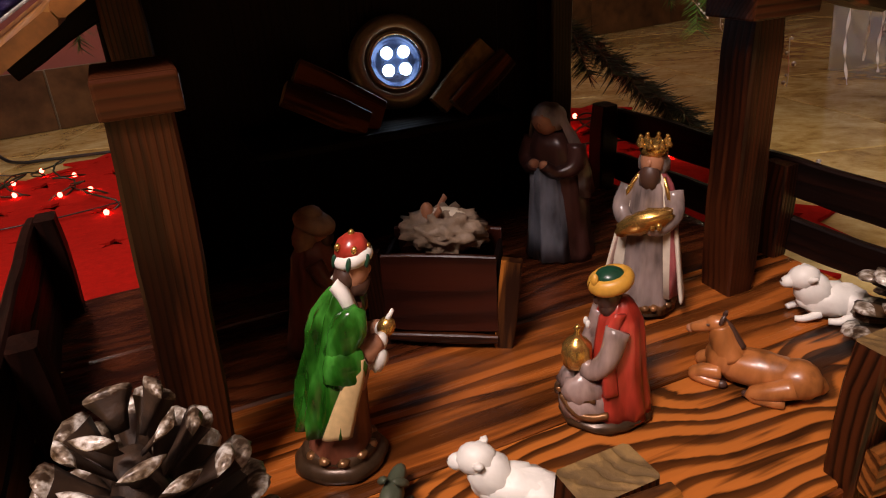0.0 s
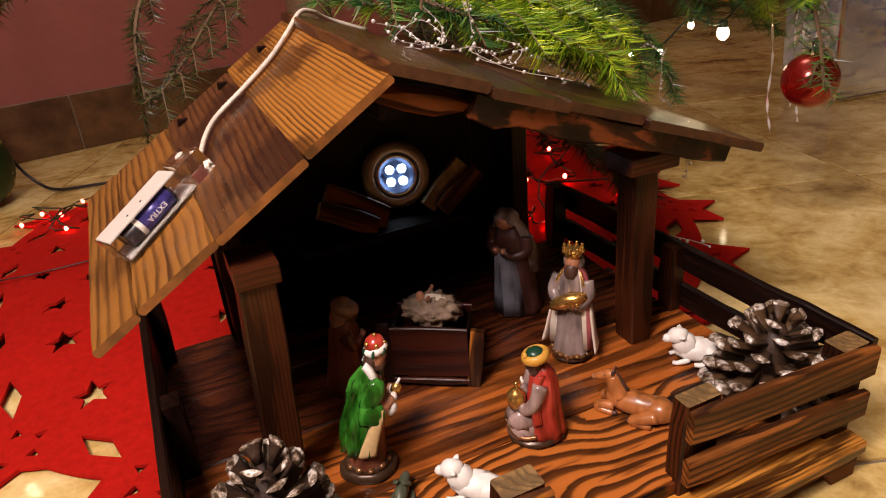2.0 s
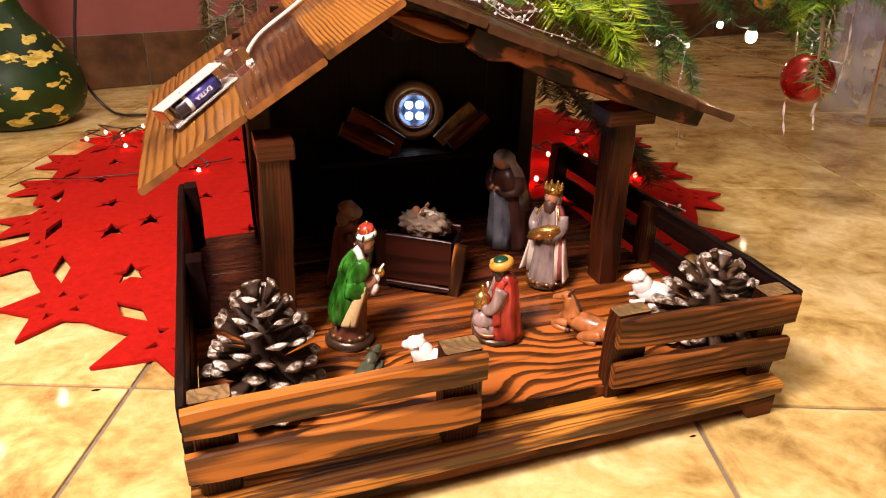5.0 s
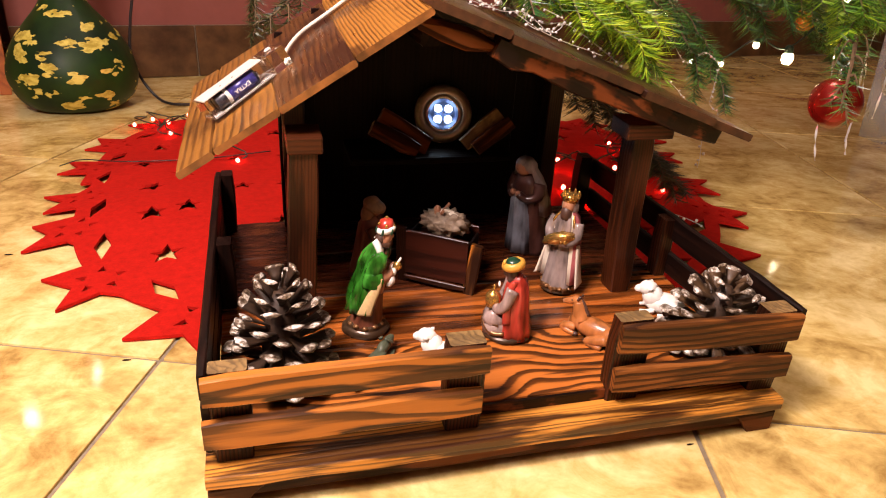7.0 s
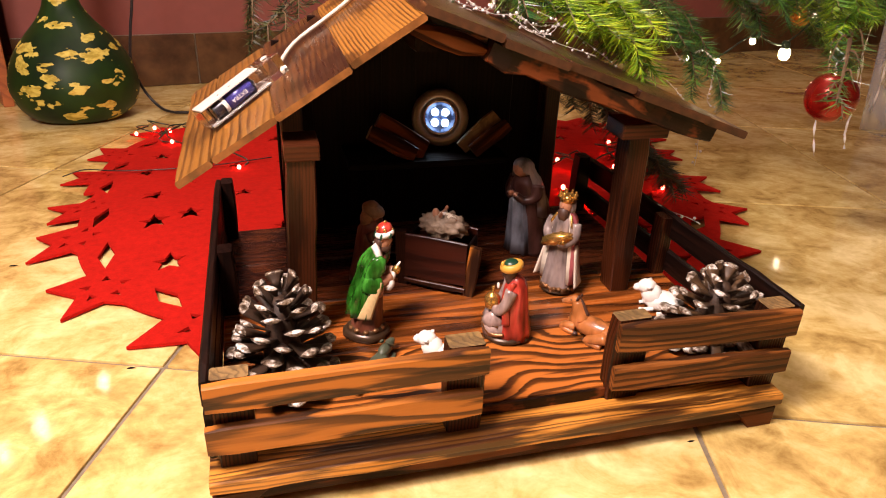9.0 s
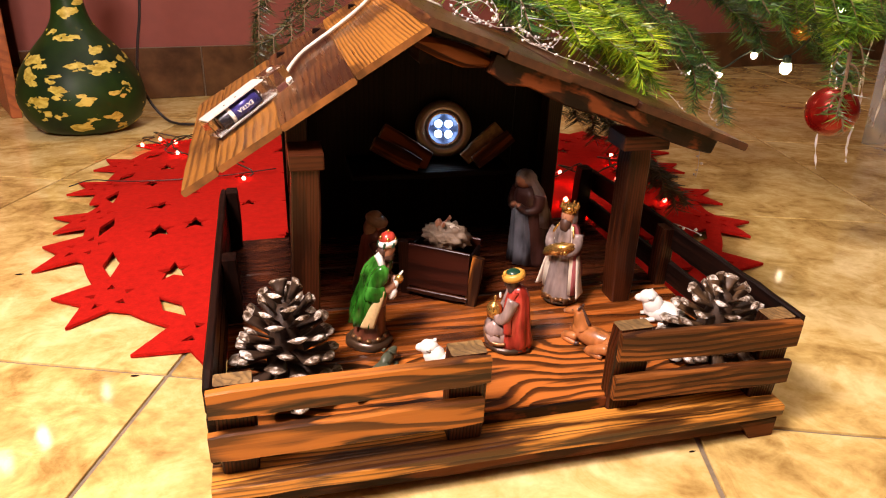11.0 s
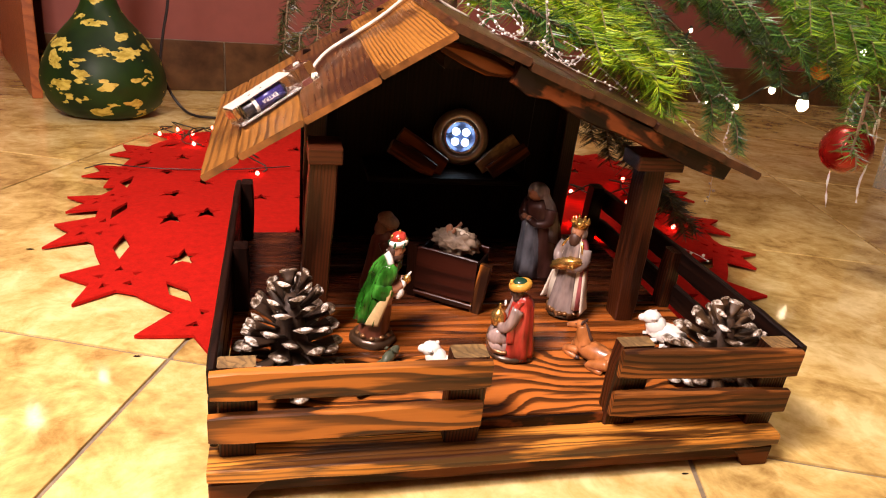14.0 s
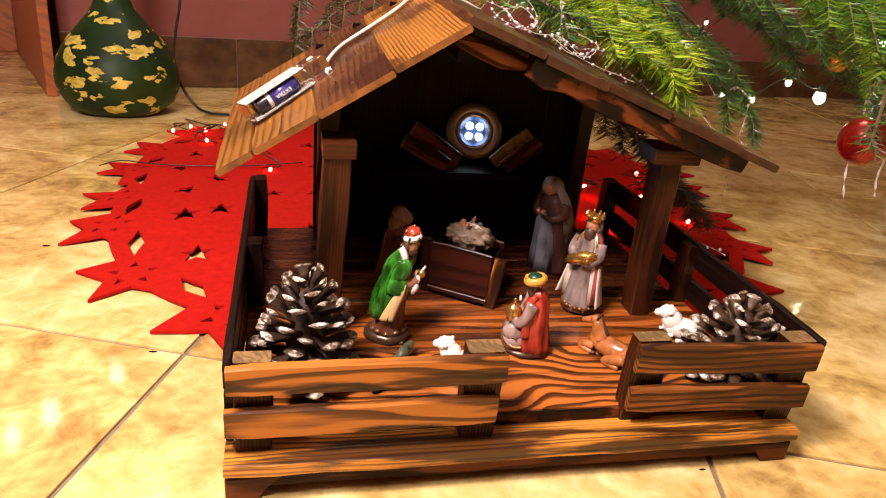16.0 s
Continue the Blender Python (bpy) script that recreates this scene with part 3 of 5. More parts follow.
wall_box("wall_recess", (-300, 90, -5), (-24, 102, 250), WALLPAINT, "matt dusty pink painted plaster wall", "wall")
wall_box("wall_return", (-36, 12, -5), (-24, 90, 250), WALLPAINT, "matt dusty pink painted plaster wall", "wall")
wall_box("wall_west", (-312, -480, -5), (-300, 102, 250), WALLPAINT, "matt dusty pink painted plaster wall", "wall")
wall_box("wall_east", (420, -480, -5), (432, 12, 250), WALLPAINT, "matt dusty pink painted plaster wall", "wall")
wall_box("wall_south", (-312, -492, -5), (432, -480, 250), WALLPAINT, "matt dusty pink painted plaster wall", "wall")
wall_box("ceiling", (-312, -492, 250), (432, 102, 260), CEILING, "plain white painted ceiling", "ceiling")


# ---- figurines: each one plain mesh, facing its local +x, standing on z = 0 ----
def figurine(name, bm, mats, at, turn, label, category="figurine", scale=1.0, group="nativity figurines"):
    m = TILT @ cm(at, rz=turn) @ Matrix.Diagonal((*(scale if isinstance(scale, tuple) else (scale,) * 3), 1))
    ob = part(name, bm, mats, None, smooth=True, at=m)
    return tagged(ob, label, category, group)


def ribbon(bm, points, width, thick, slot, side=(0, 1, 0)):
    """A strip of cloth along points, with rounded edges; side: the way its width lies."""
    pts = smooth_line(points, 6)
    s = Vector(side).normalized()
    rows = []
    for i, p in enumerate(pts):
        d = (pts[min(i + 1, len(pts) - 1)] - pts[max(i - 1, 0)]).normalized()
        n = d.cross(s).normalized()
        w = width[0] + (width[1] - width[0]) * i / (len(pts) - 1)
        rows.append([bm.verts.new(p + s * w * a + n * thick * b) for a, b in ((-0.5, 0), (-0.35, 0.5), (0.35, 0.5), (0.5, 0), (0.35, -0.5), (-0.35, -0.5))])
    for r, q in zip(rows, rows[1:]):
        for k in range(6):
            bm.faces.new((r[k], r[(k + 1) % 6], q[(k + 1) % 6], q[k])).material_index = slot
    bm.faces.new(rows[0][::-1]).material_index = slot
    bm.faces.new(rows[-1]).material_index = slot


def lean(verts, dx, power=1.4, top=10.0, dy=0.0):
    for v in verts:
        k = max(0.0, v.co.z / top) ** power
        v.co.x += dx * k
        v.co.y += dy * k


def green_king():
    bm = bmesh.new()
    lathe(bm, [(2.3, 0), (2.5, 0.2), (2.5, 0.5), (2.2, 0.72), (2.0, 0.8), (2.1, 0.95), (1.8, 1.15)], (0.1, 0, 0), 30, 0, 0.03, 4, (1, 0.85))
    lathe(bm, [(1.75, 0.6), (1.65, 1.2), (1.55, 2.0), (1.35, 3.6), (1.2, 5.0), (1.15, 6.6), (0.9, 7.8)], (0.1, 0, 0), 26, 1, 0.05, 6, m=None)
    for k in range(9):
        a = radians(-150 + 34 * k)
        blob(bm, (0.1 + 1.7 * math.cos(a), 1.65 * math.sin(a), 1.0 + 0.1 * (k % 2)), (0.36, 0.36, 0.2), 11, rough=0.25, seg=8, seed=k)
    # coat: a shell of folds, open in front
    n, rows = 52, []
    prof = [(2.3, 2.5), (2.3, 3.4), (2.1, 4.6), (1.9, 5.8), (1.75, 6.8), (1.45, 7.7), (0.95, 8.4), (0.6, 8.75)]
    for r, z in prof:
        row = []
        for k in range(n + 1):
            a = radians(72 + 216 * k / n)
            rr = r * (1 + 0.12 * math.sin(9 * a + z * 0.9) + 0.06 * math.sin(15 * a - z * 0.6))
            row.append(bm.verts.new((rr * math.cos(a) * 0.92, rr * math.sin(a) * 0.82, z + 0.25 * math.cos(a))))
        rows.append(row)
    for p, q in zip(rows, rows[1:]):
        for k in range(n):
            bm.faces.new((p[k], p[k + 1], q[k + 1], q[k])).material_index = 3
    bm.faces.new([v for row in rows for v in (row[-1],)] + [row[0] for row in rows[::-1]]).material_index = 3
    bm.faces.new(rows[0][::-1]).material_index = 3
    # sleeves and arms
    for s in (-1, 1):
        blob(bm, (0.35, 1.35 * s, 6.9), (0.95, 0.75, 1.35), 3, (0, 25, 0), 0.2, seg=14, seed=8)
        blob(bm, (0.35, 1.62 * s, 5.6), (1.1, 0.62, 1.0), 3, (0, -15, 0), 0.32, 2.2, 16, 5)
        tube(bm, smooth_line([(0.5, 1.4 * s, 5.9), (1.3, 1.0 * s, 5.8), (2.0, 0.55 * s, 6.15)], 4), 0.62, 5, 10, 0.45)
        blob(bm, (2.05, 0.5 * s, 6.1), (0.42, 0.38, 0.42), 4, seg=10)
        ribbon(bm, [(1.0, 1.75 * s, 6.0), (0.85, 1.95 * s, 5.2), (0.45, 2.0 * s, 3.9), (0.05, 2.0 * s, 2.5)], (0.7, 1.55), 0.3, 6, (1, 0, 0))
        ribbon(bm, [(-0.35, 0.55 * s, 8.9), (0.25, 0.85 * s, 8.3), (0.62, 0.75 * s, 7.5), (0.72, 0.62 * s, 6.4), (0.62, 0.6 * s, 5.2)], (0.75, 0.6), 0.5, 4, (0.3, 1, 0))
    blob(bm, (2.0, -0.75, 5.45), (0.5, 0.4, 0.62), 4, rough=0.2, seg=12)
    ribbon(bm, [(1.2, -1.35, 5.9), (1.3, -1.3, 5.2), (1.1, -1.25, 4.4)], (0.5, 0.7), 0.4, 5, (1, 0, 0))
    blob(bm, (2.35, 0, 6.5), (0.5, 0.45, 0.45), 2, seg=10)
    tube(bm, [(2.3, 0, 6.7), (2.6, -0.1, 7.3)], 0.16, 4, 8, 0.1)
    # head, beard, turban
    blob(bm, (0.6, 0, 9.1), (0.72, 0.66, 0.86), 5, seg=14)
    blob(bm, (1.25, 0, 9.15), (0.16, 0.13, 0.2), 5, seg=8)
    blob(bm, (0.82, 0, 8.55), (0.58, 0.6, 0.5), 7, (0, 20, 0), 0.2, 2, 12)
    blob(bm, (0.15, 0, 8.9), (0.62, 0.72, 0.7), 7, rough=0.15, seg=12)
    blob(bm, (0.45, 0, 9.75), (1.0, 0.95, 0.46), 8, (0, -6, 0), 0.06, 2, 18)
    for k in range(6):
        a = radians(60 * k + 20)
        blob(bm, (0.45 + 0.93 * math.cos(a), 0.9 * math.sin(a), 9.72), (0.14, 0.14, 0.3), 9, seg=8)
    blob(bm, (0.35, 0, 10.1), (0.82, 0.8, 0.62), 10, rough=0.1, seg=16)
    for p in ((0.5, -0.72, 10.25), (0.3, 0, 10.72), (1.15, 0, 10.1), (-0.3, -0.5, 10.35)):
        blob(bm, p, (0.17, 0.17, 0.17), 2, seg=8)
    lean(bm.verts, 1.6, 1.3, dy=0.9)
    figurine("king_figurine", bm, [BASEROCK, BROWNROBE, GOLD, GREEN, WHITE, SKIN, CREAM, HAIR, WHITE, DARKGREEN, RED, BRONZE], (11.3, 12.2, DECK), -20,
             "painted resin king in a green coat and white turban", scale=(0.75, 0.75, 0.91))


def red_king():
    bm = bmesh.new()
    blob(bm, (-0.2, 0, 0.3), (2.6, 2.1, 0.45), 0, rough=0.2, seg=18, seed=1)
    lathe(bm, [(2.05, 0.3), (1.95, 0.9), (1.7, 1.9), (1.5, 3.0), (1.35, 4.2), (1.2, 5.0), (0.8, 5.6), (0.4, 5.95)], (-0.75, 0, 0), 42, 1, 0.06, 7, (0.95, 0.92))
    ribbon(bm, [(-2.0, -1.0, 0.55), (-1.2, -1.75, 0.62), (-0.2, -1.85, 0.6), (0.5, -1.5, 0.55)], (0.8, 0.6), 0.5, 5, (0, 0.4, 1))
    blob(bm, (1.0, 0, 1.0), (1.55, 1.55, 0.95), 2, rough=0.22, freq=1.6, seg=18, seed=4)
    blob(bm, (1.3, -0.55, 1.75), (1.25, 0.8, 0.8), 2, (0, -18, 0), 0.3, 2, 14, 6)
    blob(bm, (1.3, 0.55, 1.75), (1.25, 0.8, 0.8), 2, (0, -18, 0), 0.3, 2, 14, 7)
    for s in (-1, 1):
        ribbon(bm, [(2.5, 0.25 * s, 1.5), (2.0, 1.0 * s, 0.95), (1.2, 1.5 * s, 0.8), (0.3, 1.7 * s, 0.9)], (0.3, 0.36), 0.3, 9, (0, 0.3, 1))
        ribbon(bm, [(2.2, 0.5 * s, 2.1), (1.7, 1.0 * s, 1.6), (0.9, 1.3 * s, 1.5)], (0.22, 0.26), 0.24, 9, (0, 0.3, 1))
    blob(bm, (2.35, -0.9, 1.25), (0.25, 0.22, 0.4), 0, seg=8)
    for s in (-1, 1):
        tube(bm, smooth_line([(-0.2, 1.15 * s, 4.9), (0.25, 1.3 * s, 3.7), (0.9, 0.95 * s, 2.95), (1.4, 0.55 * s, 3.0)], 4), 0.66, 2, 12, 0.42)
        blob(bm, (1.45, 0.5 * s, 3.0), (0.35, 0.3, 0.3), 3, seg=8)
        ribbon(bm, [(-0.35, 0.9 * s, 5.5), (0.1, 1.0 * s, 4.6), (0.2, 1.25 * s, 3.2), (0.1, 1.5 * s, 1.8)], (0.7, 0.9), 0.3, 1, (1, 0, 0))
    lathe(bm, [(0.35, 0), (0.72, 0.15), (0.85, 0.6), (0.8, 1.1), (0.55, 1.35), (0.3, 1.5), (0.14, 1.75), (0.22, 1.95), (0.05, 2.1)], (1.6, 0, 2.75), 16, 4)
    blob(bm, (1.1, -0.2, 4.9), (0.14, 0.14, 0.2), 8, seg=8)
    blob(bm, (1.1, 0.2, 4.9), (0.14, 0.14, 0.2), 8, seg=8)
    blob(bm, (0.0, 0, 6.15), (0.72, 0.66, 0.8), 3, (0, 15, 0), seg=14)
    blob(bm, (0.62, 0, 5.95), (0.2, 0.2, 0.22), 3, seg=8)
    blob(bm, (-0.05, 0, 5.6), (0.55, 0.6, 0.55), 3, seg=10)
    # turban: a thick ring round a dark dome
    ring = []
    for k in range(25):
        a = 2 * math.pi * k / 24
        ring.append((-0.1 + 0.85 * math.cos(a), 0.82 * math.sin(a), 6.75 - 0.16 * math.cos(a)))
    tube(bm, ring, 0.36, 6, 12, closed_ends=False)
    blob(bm, (-0.1, 0, 6.92), (0.84, 0.82, 0.42), 7, rough=0.06, seg=16)
    blob(bm, (0.85, 0.25, 6.95), (0.2, 0.3, 0.3), 6, seg=8)
    figurine("kneeling_king_figurine", bm, [BASEROCK, RED, LILAC, DARKSKIN, GOLD, ROSE, OCHRE, DARKGREEN, WHITE, BRONZE], (22.3, 9.5, DECK), 163,
             "kneeling resin king in a red cloak holding a gold pot", scale=(0.76, 0.72, 0.97))


def white_king():
    bm = bmesh.new()
    blob(bm, (0, 0, 0.3), (1.9, 1.8, 0.4), 0, rough=0.2, seg=16)
    lathe(bm, [(1.85, 0.3), (1.75, 0.9), (1.55, 2.4), (1.35, 4.2), (1.2, 5.8), (1.15, 6.8), (1.0, 7.6), (0.55, 8.2)], (0, 0, 0), 48, 1, 0.08, 8)
    for f in bm.faces:
        if f.material_index == 1 and f.calc_center_median().z < 1.3:
            f.material_index = 8
    for k in range(13):
        a = radians(-100 + 17 * k)
        blob(bm, (1.72 * math.cos(a), 1.72 * math.sin(a), 0.75), (0.28, 0.28, 0.2), 8, rough=0.3, seg=8, seed=k)
    n, rows = 20, []
    for r, z in ((2.2, 1.3), (2.0, 3.2), (1.7, 5.2), (1.5, 6.8), (1.2, 7.7), (0.7, 8.3)):
        row = []
        for k in range(n + 1):
            a = radians(62 + 236 * k / n)
            rr = r * (1 + 0.05 * math.sin(8 * a + z))
            row.append(bm.verts.new((rr * math.cos(a), rr * math.sin(a) * 0.95, z)))
        rows.append(row)
    for p, q in zip(rows, rows[1:]):
        for k in range(n):
            bm.faces.new((p[k], p[k + 1], q[k + 1], q[k])).material_index = 2
    bm.faces.new(rows[0][::-1]).material_index = 4
    bm.faces.new([row[-1] for row in rows] + [row[0] for row in rows[::-1]]).material_index = 4
    for s in (-1, 1):
        ribbon(bm, [(0.1, 1.6 * s, 5.2), (0.1, 1.8 * s, 4.2), (0.1, 2.1 * s, 2.4), (0.0, 2.3 * s, 1.2)], (0.6, 2.3), 0.25, 4, (1, 0.2 * s, 0))
        ribbon(bm, [(0.2, 0.7 * s, 8.1), (0.65, 1.15 * s, 7.3), (0.6, 1.5 * s, 6.3)], (0.26, 0.28), 0.24, 3, (0.4, 1, 0))
        tube(bm, smooth_line([(0.1, 1.25 * s, 7.3), (0.6, 1.55 * s, 6.2), (1.3, 0.9 * s, 5.6), (1.6, 0.4 * s, 5.7)], 4), 0.6, 1, 12, 0.42)
        blob(bm, (1.6, 0.55 * s, 5.5), (0.3, 0.3, 0.3), 5, seg=8)
    blob(bm, (1.45, 0.1, 5.85), (1.0, 1.75, 0.62), 3, (24, -25, 0), 0.22, 2, 20)
    for k in range(7):
        blob(bm, (1.9, -1.1 + 0.36 * k, 5.55 + 0.06 * k), (0.3, 0.2, 0.26), 3, rough=0.3, seg=8, seed=k)
    blob(bm, (0.25, 0, 8.9), (0.72, 0.68, 0.9), 5, seg=14)
    blob(bm, (0.9, 0, 8.95), (0.17, 0.14, 0.22), 5, seg=8)
    blob(bm, (0.62, 0, 8.15), (0.6, 0.62, 0.75), 6, (0, -12, 0), 0.2, 2, 12)
    blob(bm, (-0.12, 0, 8.7), (0.72, 0.88, 1.0), 7, rough=0.25, seg=12)
    lathe(bm, [(0.72, 9.25), (0.82, 9.5), (0.86, 9.85), (0.5, 10.0)], (0.15, 0, 0), 18, 3)
    for k in range(8):
        a = 2 * math.pi * k / 8
        lathe(bm, [(0.26, 0), (0.2, 0.18), (0.1, 0.34), (0.14, 0.42), (0.03, 0.5)], (0.15 + 0.8 * math.cos(a), 0.8 * math.sin(a), 9.75), 8, 3)
    figurine("crowned_king_figurine", bm, [BASEROCK, SILK, ROSE, GOLD, PALE, SKIN, HAIR, SILK, BRONZE], (29.6, 15.8, DECK), 214,
             "crowned resin king in a pearl robe with a gold casket", scale=(0.84, 0.86, 0.94))


def veiled_woman():
    bm = bmesh.new()
    lathe(bm, [(1.9, 0), (1.8, 0.6), (1.6, 2.5), (1.5, 4.6), (1.45, 6.4), (1.3, 7.6), (0.9, 8.6)], (0, 0, 0), 28, 0, 0.04, 6, (0.9, 1.0))
    lathe(bm, [(1.3, 0.2), (1.15, 2.2), (0.95, 5.0), (0.85, 6.6)], (0.85, 0, 0), 40, 1, 0.10, 7)
    for s in (-1, 1):
        tube(bm, smooth_line([(0.0, 1.2 * s, 7.9), (0.5, 1.4 * s, 6.7), (1.2, 0.75 * s, 6.3), (1.6, 0.25 * s, 6.8)], 4), 0.55, 0, 10, 0.38)
        blob(bm, (1.6, 0.3 * s, 6.8), (0.3, 0.28, 0.34), 2, seg=8)
    blob(bm, (0.6, 0, 9.3), (0.68, 0.64, 0.82), 2, seg=14)
    blob(bm, (1.2, 0, 9.25), (0.14, 0.12, 0.18), 2, seg=8)
    blob(bm, (0.2, 0, 9.5), (0.92, 0.86, 0.98), 3, (0, 18, 0), 0.08, 2, 18)
    n, rows = 26, []
    for r, z, push in ((1.9, 4.2, -0.35), (1.8, 5.6, -0.25), (1.65, 7.0, -0.15), (1.4, 8.1, 0.0), (1.05, 9.0, 0.15), (0.9, 9.6, 0.2)):
        row = []
        for k in range(n + 1):
            a = radians(64 + 232 * k / n)
            rr = r * (1 + 0.07 * math.sin(7 * a + z))
            row.append(bm.verts.new((push + rr * math.cos(a) * 0.85, rr * math.sin(a) * 0.88, z + 0.6 * max(0.0, math.cos(a)))))
        rows.append(row)
    for p, q in zip(rows, rows[1:]):
        for k in range(n):
            bm.faces.new((p[k], p[k + 1], q[k + 1], q[k])).material_index = 3 if k < 5 or k > n - 6 or p[0].co.z > 6.5 else 0
    bm.faces.new(rows[0][::-1]).material_index = 0
    lean(bm.verts, 1.2, 1.6)
    figurine("veiled_woman_figurine", bm, [DARKROBE, BLUE, SKIN, VEIL], (29.7, 24.0, DECK), 205,
             "standing resin woman with a greyish white veil and dark brown cloak", scale=(1.13, 1.17, 0.955))


def kneeling_figure():
    bm = bmesh.new()
    lathe(bm, [(1.9, 0), (1.8, 0.8), (1.5, 2.4), (1.3, 4.2), (1.15, 5.6), (0.7, 6.5)], (0, 0, 0), 26, 0, 0.05, 6)
    blob(bm, (1.1, 0, 0.9), (1.4, 1.2, 0.9), 0, rough=0.25, seg=14)
    for s in (-1, 1):
        tube(bm, smooth_line([(0, 1.05 * s, 5.6), (0.6, 1.2 * s, 4.5), (1.3, 0.4 * s, 4.6)], 4), 0.5, 0, 10, 0.35)
    blob(bm, (1.4, 0, 4.7), (0.35, 0.35, 0.4), 1, seg=8)
    blob(bm, (0.4, 0, 7.1), (0.68, 0.64, 0.85), 1, seg=14)
    blob(bm, (0.7, 0, 6.5), (0.5, 0.52, 0.6), 3, rough=0.2, seg=10)
    blob(bm, (0.2, 0, 7.45), (1.2, 1.1, 0.62), 2, (0, 26, 0), 0.1, 2, 18)
    blob(bm, (0.0, 0, 7.8), (0.7, 0.7, 0.6), 2, (0, 10, 0), 0.08, 2, 14)
    blob(bm, (-0.35, 0, 6.6), (0.7, 0.9, 1.0), 2, rough=0.1, seg=12)
    lean(bm.verts, 0.6, 1.4)
    figurine("kneeling_shepherd_figurine", bm, [BROWNROBE, SKIN, HOOD, HAIR], (13.0, 21.1, DECK), -12,
             "kneeling resin figure in a brown robe and cream hood", scale=0.92)


def sheep(at, turn, size, label):
    bm = bmesh.new()
    blob(bm, (0, 0, 1.15), (2.0, 1.15, 1.1), 0, rough=0.16, freq=2.6, seg=22, seed=2)
    blob(bm, (-1.0, 0.15, 1.0), (1.15, 1.2, 1.0), 0, rough=0.2, freq=2.6, seg=18, seed=5)
    blob(bm, (1.25, 0, 1.8), (1.05, 0.95, 1.25), 0, (0, 24, 0), 0.16, 2.6, 18, 3)
    blob(bm, (1.9, 0, 2.7), (0.95, 0.75, 0.78), 0, (0, 14, 0), 0.1, 2, 18, 4)
    blob(bm, (2.7, 0, 2.45), (0.55, 0.42, 0.42), 0, (0, 18, 0), seg=12)
    for s in (-1, 1):
        blob(bm, (1.7, 0.7 * s, 2.85), (0.26, 0.5, 0.2), 0, (35 * s, 0, 25 * s), seg=8)
        blob(bm, (2.4, 0.46 * s, 2.85), (0.1, 0.1, 0.12), 1, seg=6)
        tube(bm, smooth_line([(0.9, 0.8 * s, 0.6), (1.8, 0.85 * s, 0.32), (2.3, 0.7 * s, 0.24)], 4), 0.27, 0, 8, 0.18)
        tube(bm, smooth_line([(-1.0, 1.0 * s, 0.7), (-0.2, 1.25 * s, 0.35), (0.5, 1.1 * s, 0.24)], 4), 0.3, 0, 8, 0.2)
    blob(bm, (3.12, 0, 2.5), (0.12, 0.16, 0.1), 1, seg=6)
    figurine("lamb_figurine", bm, [WHITE, DARKSKIN], at, turn, label, "figurine", size)


def foal():
    bm = bmesh.new()
    blob(bm, (-1.0, 0, 1.3), (2.7, 1.1, 1.2), 0, (0, 3, 0), 0.08, 1.6, 24, 2)
    blob(bm, (-2.9, 0, 1.25), (1.35, 1.25, 1.2), 0, rough=0.1, seg=18)
    blob(bm, (0.7, 0, 1.6), (1.15, 0.95, 1.3), 0, (0, 20, 0), 0.08, 2, 18)
    tube(bm, smooth_line([(0.5, 0, 1.7), (0.95, 0, 2.6), (1.15, 0, 3.3), (1.3, 0, 3.75)], 4), 0.95, 0, 14, 0.55)
    blob(bm, (1.45, 0, 3.75), (0.68, 0.52, 0.56), 0, (0, 14, 0), seg=16)
    tube(bm, smooth_line([(1.5, 0, 3.75), (2.1, 0, 3.45), (2.75, 0, 3.1)], 4), 0.48, 0, 12, 0.3)
    blob(bm, (2.78, 0, 3.08), (0.3, 0.31, 0.28), 1, seg=12)
    tube(bm, smooth_line([(1.25, 0, 4.25), (0.75, 0, 3.75), (0.35, 0, 3.1), (0.0, 0, 2.5)], 4), 0.16, 3, 8, 0.24)
    for s in (-1, 1):
        blob(bm, (1.15, 0.38 * s, 4.3), (0.14, 0.16, 0.36), 2, (20 * s, -15, 0), seg=10)
        blob(bm, (1.85, 0.42 * s, 3.8), (0.11, 0.07, 0.09), 2, seg=8)
        tube(bm, smooth_line([(0.8, 0.75 * s, 1.0), (1.8, 0.85 * s, 0.85), (2.2, 0.85 * s, 0.45), (1.5, 0.95 * s, 0.3), (0.8, 0.95 * s, 0.28)], 4), 0.46, 0, 12, 0.28)
        blob(bm, (0.7, 0.95 * s, 0.28), (0.34, 0.26, 0.26), 2, seg=10)
        tube(bm, smooth_line([(-2.9, 1.0 * s, 1.3), (-1.8, 1.3 * s, 0.85), (-1.0, 1.35 * s, 0.4), (-1.9, 1.4 * s, 0.3), (-2.6, 1.35 * s, 0.28)], 4), 0.65, 0, 12, 0.3)
        blob(bm, (-0.7, 1.3 * s, 0.3), (0.3, 0.24, 0.24), 2, seg=10)
    tube(bm, smooth_line([(-4.0, 0, 1.7), (-4.3, -0.3, 0.95), (-4.15, -0.6, 0.35)], 4), 0.16, 0, 8, 0.2)
    figurine("foal_figurine", bm, [CAMELCOAT, SKIN, DARKSKIN, HAIR], (28.9, 8.4, DECK), 124, "lying brown painted resin foal with dark hooves", "figurine", (0.80, 0.78, 0.74))


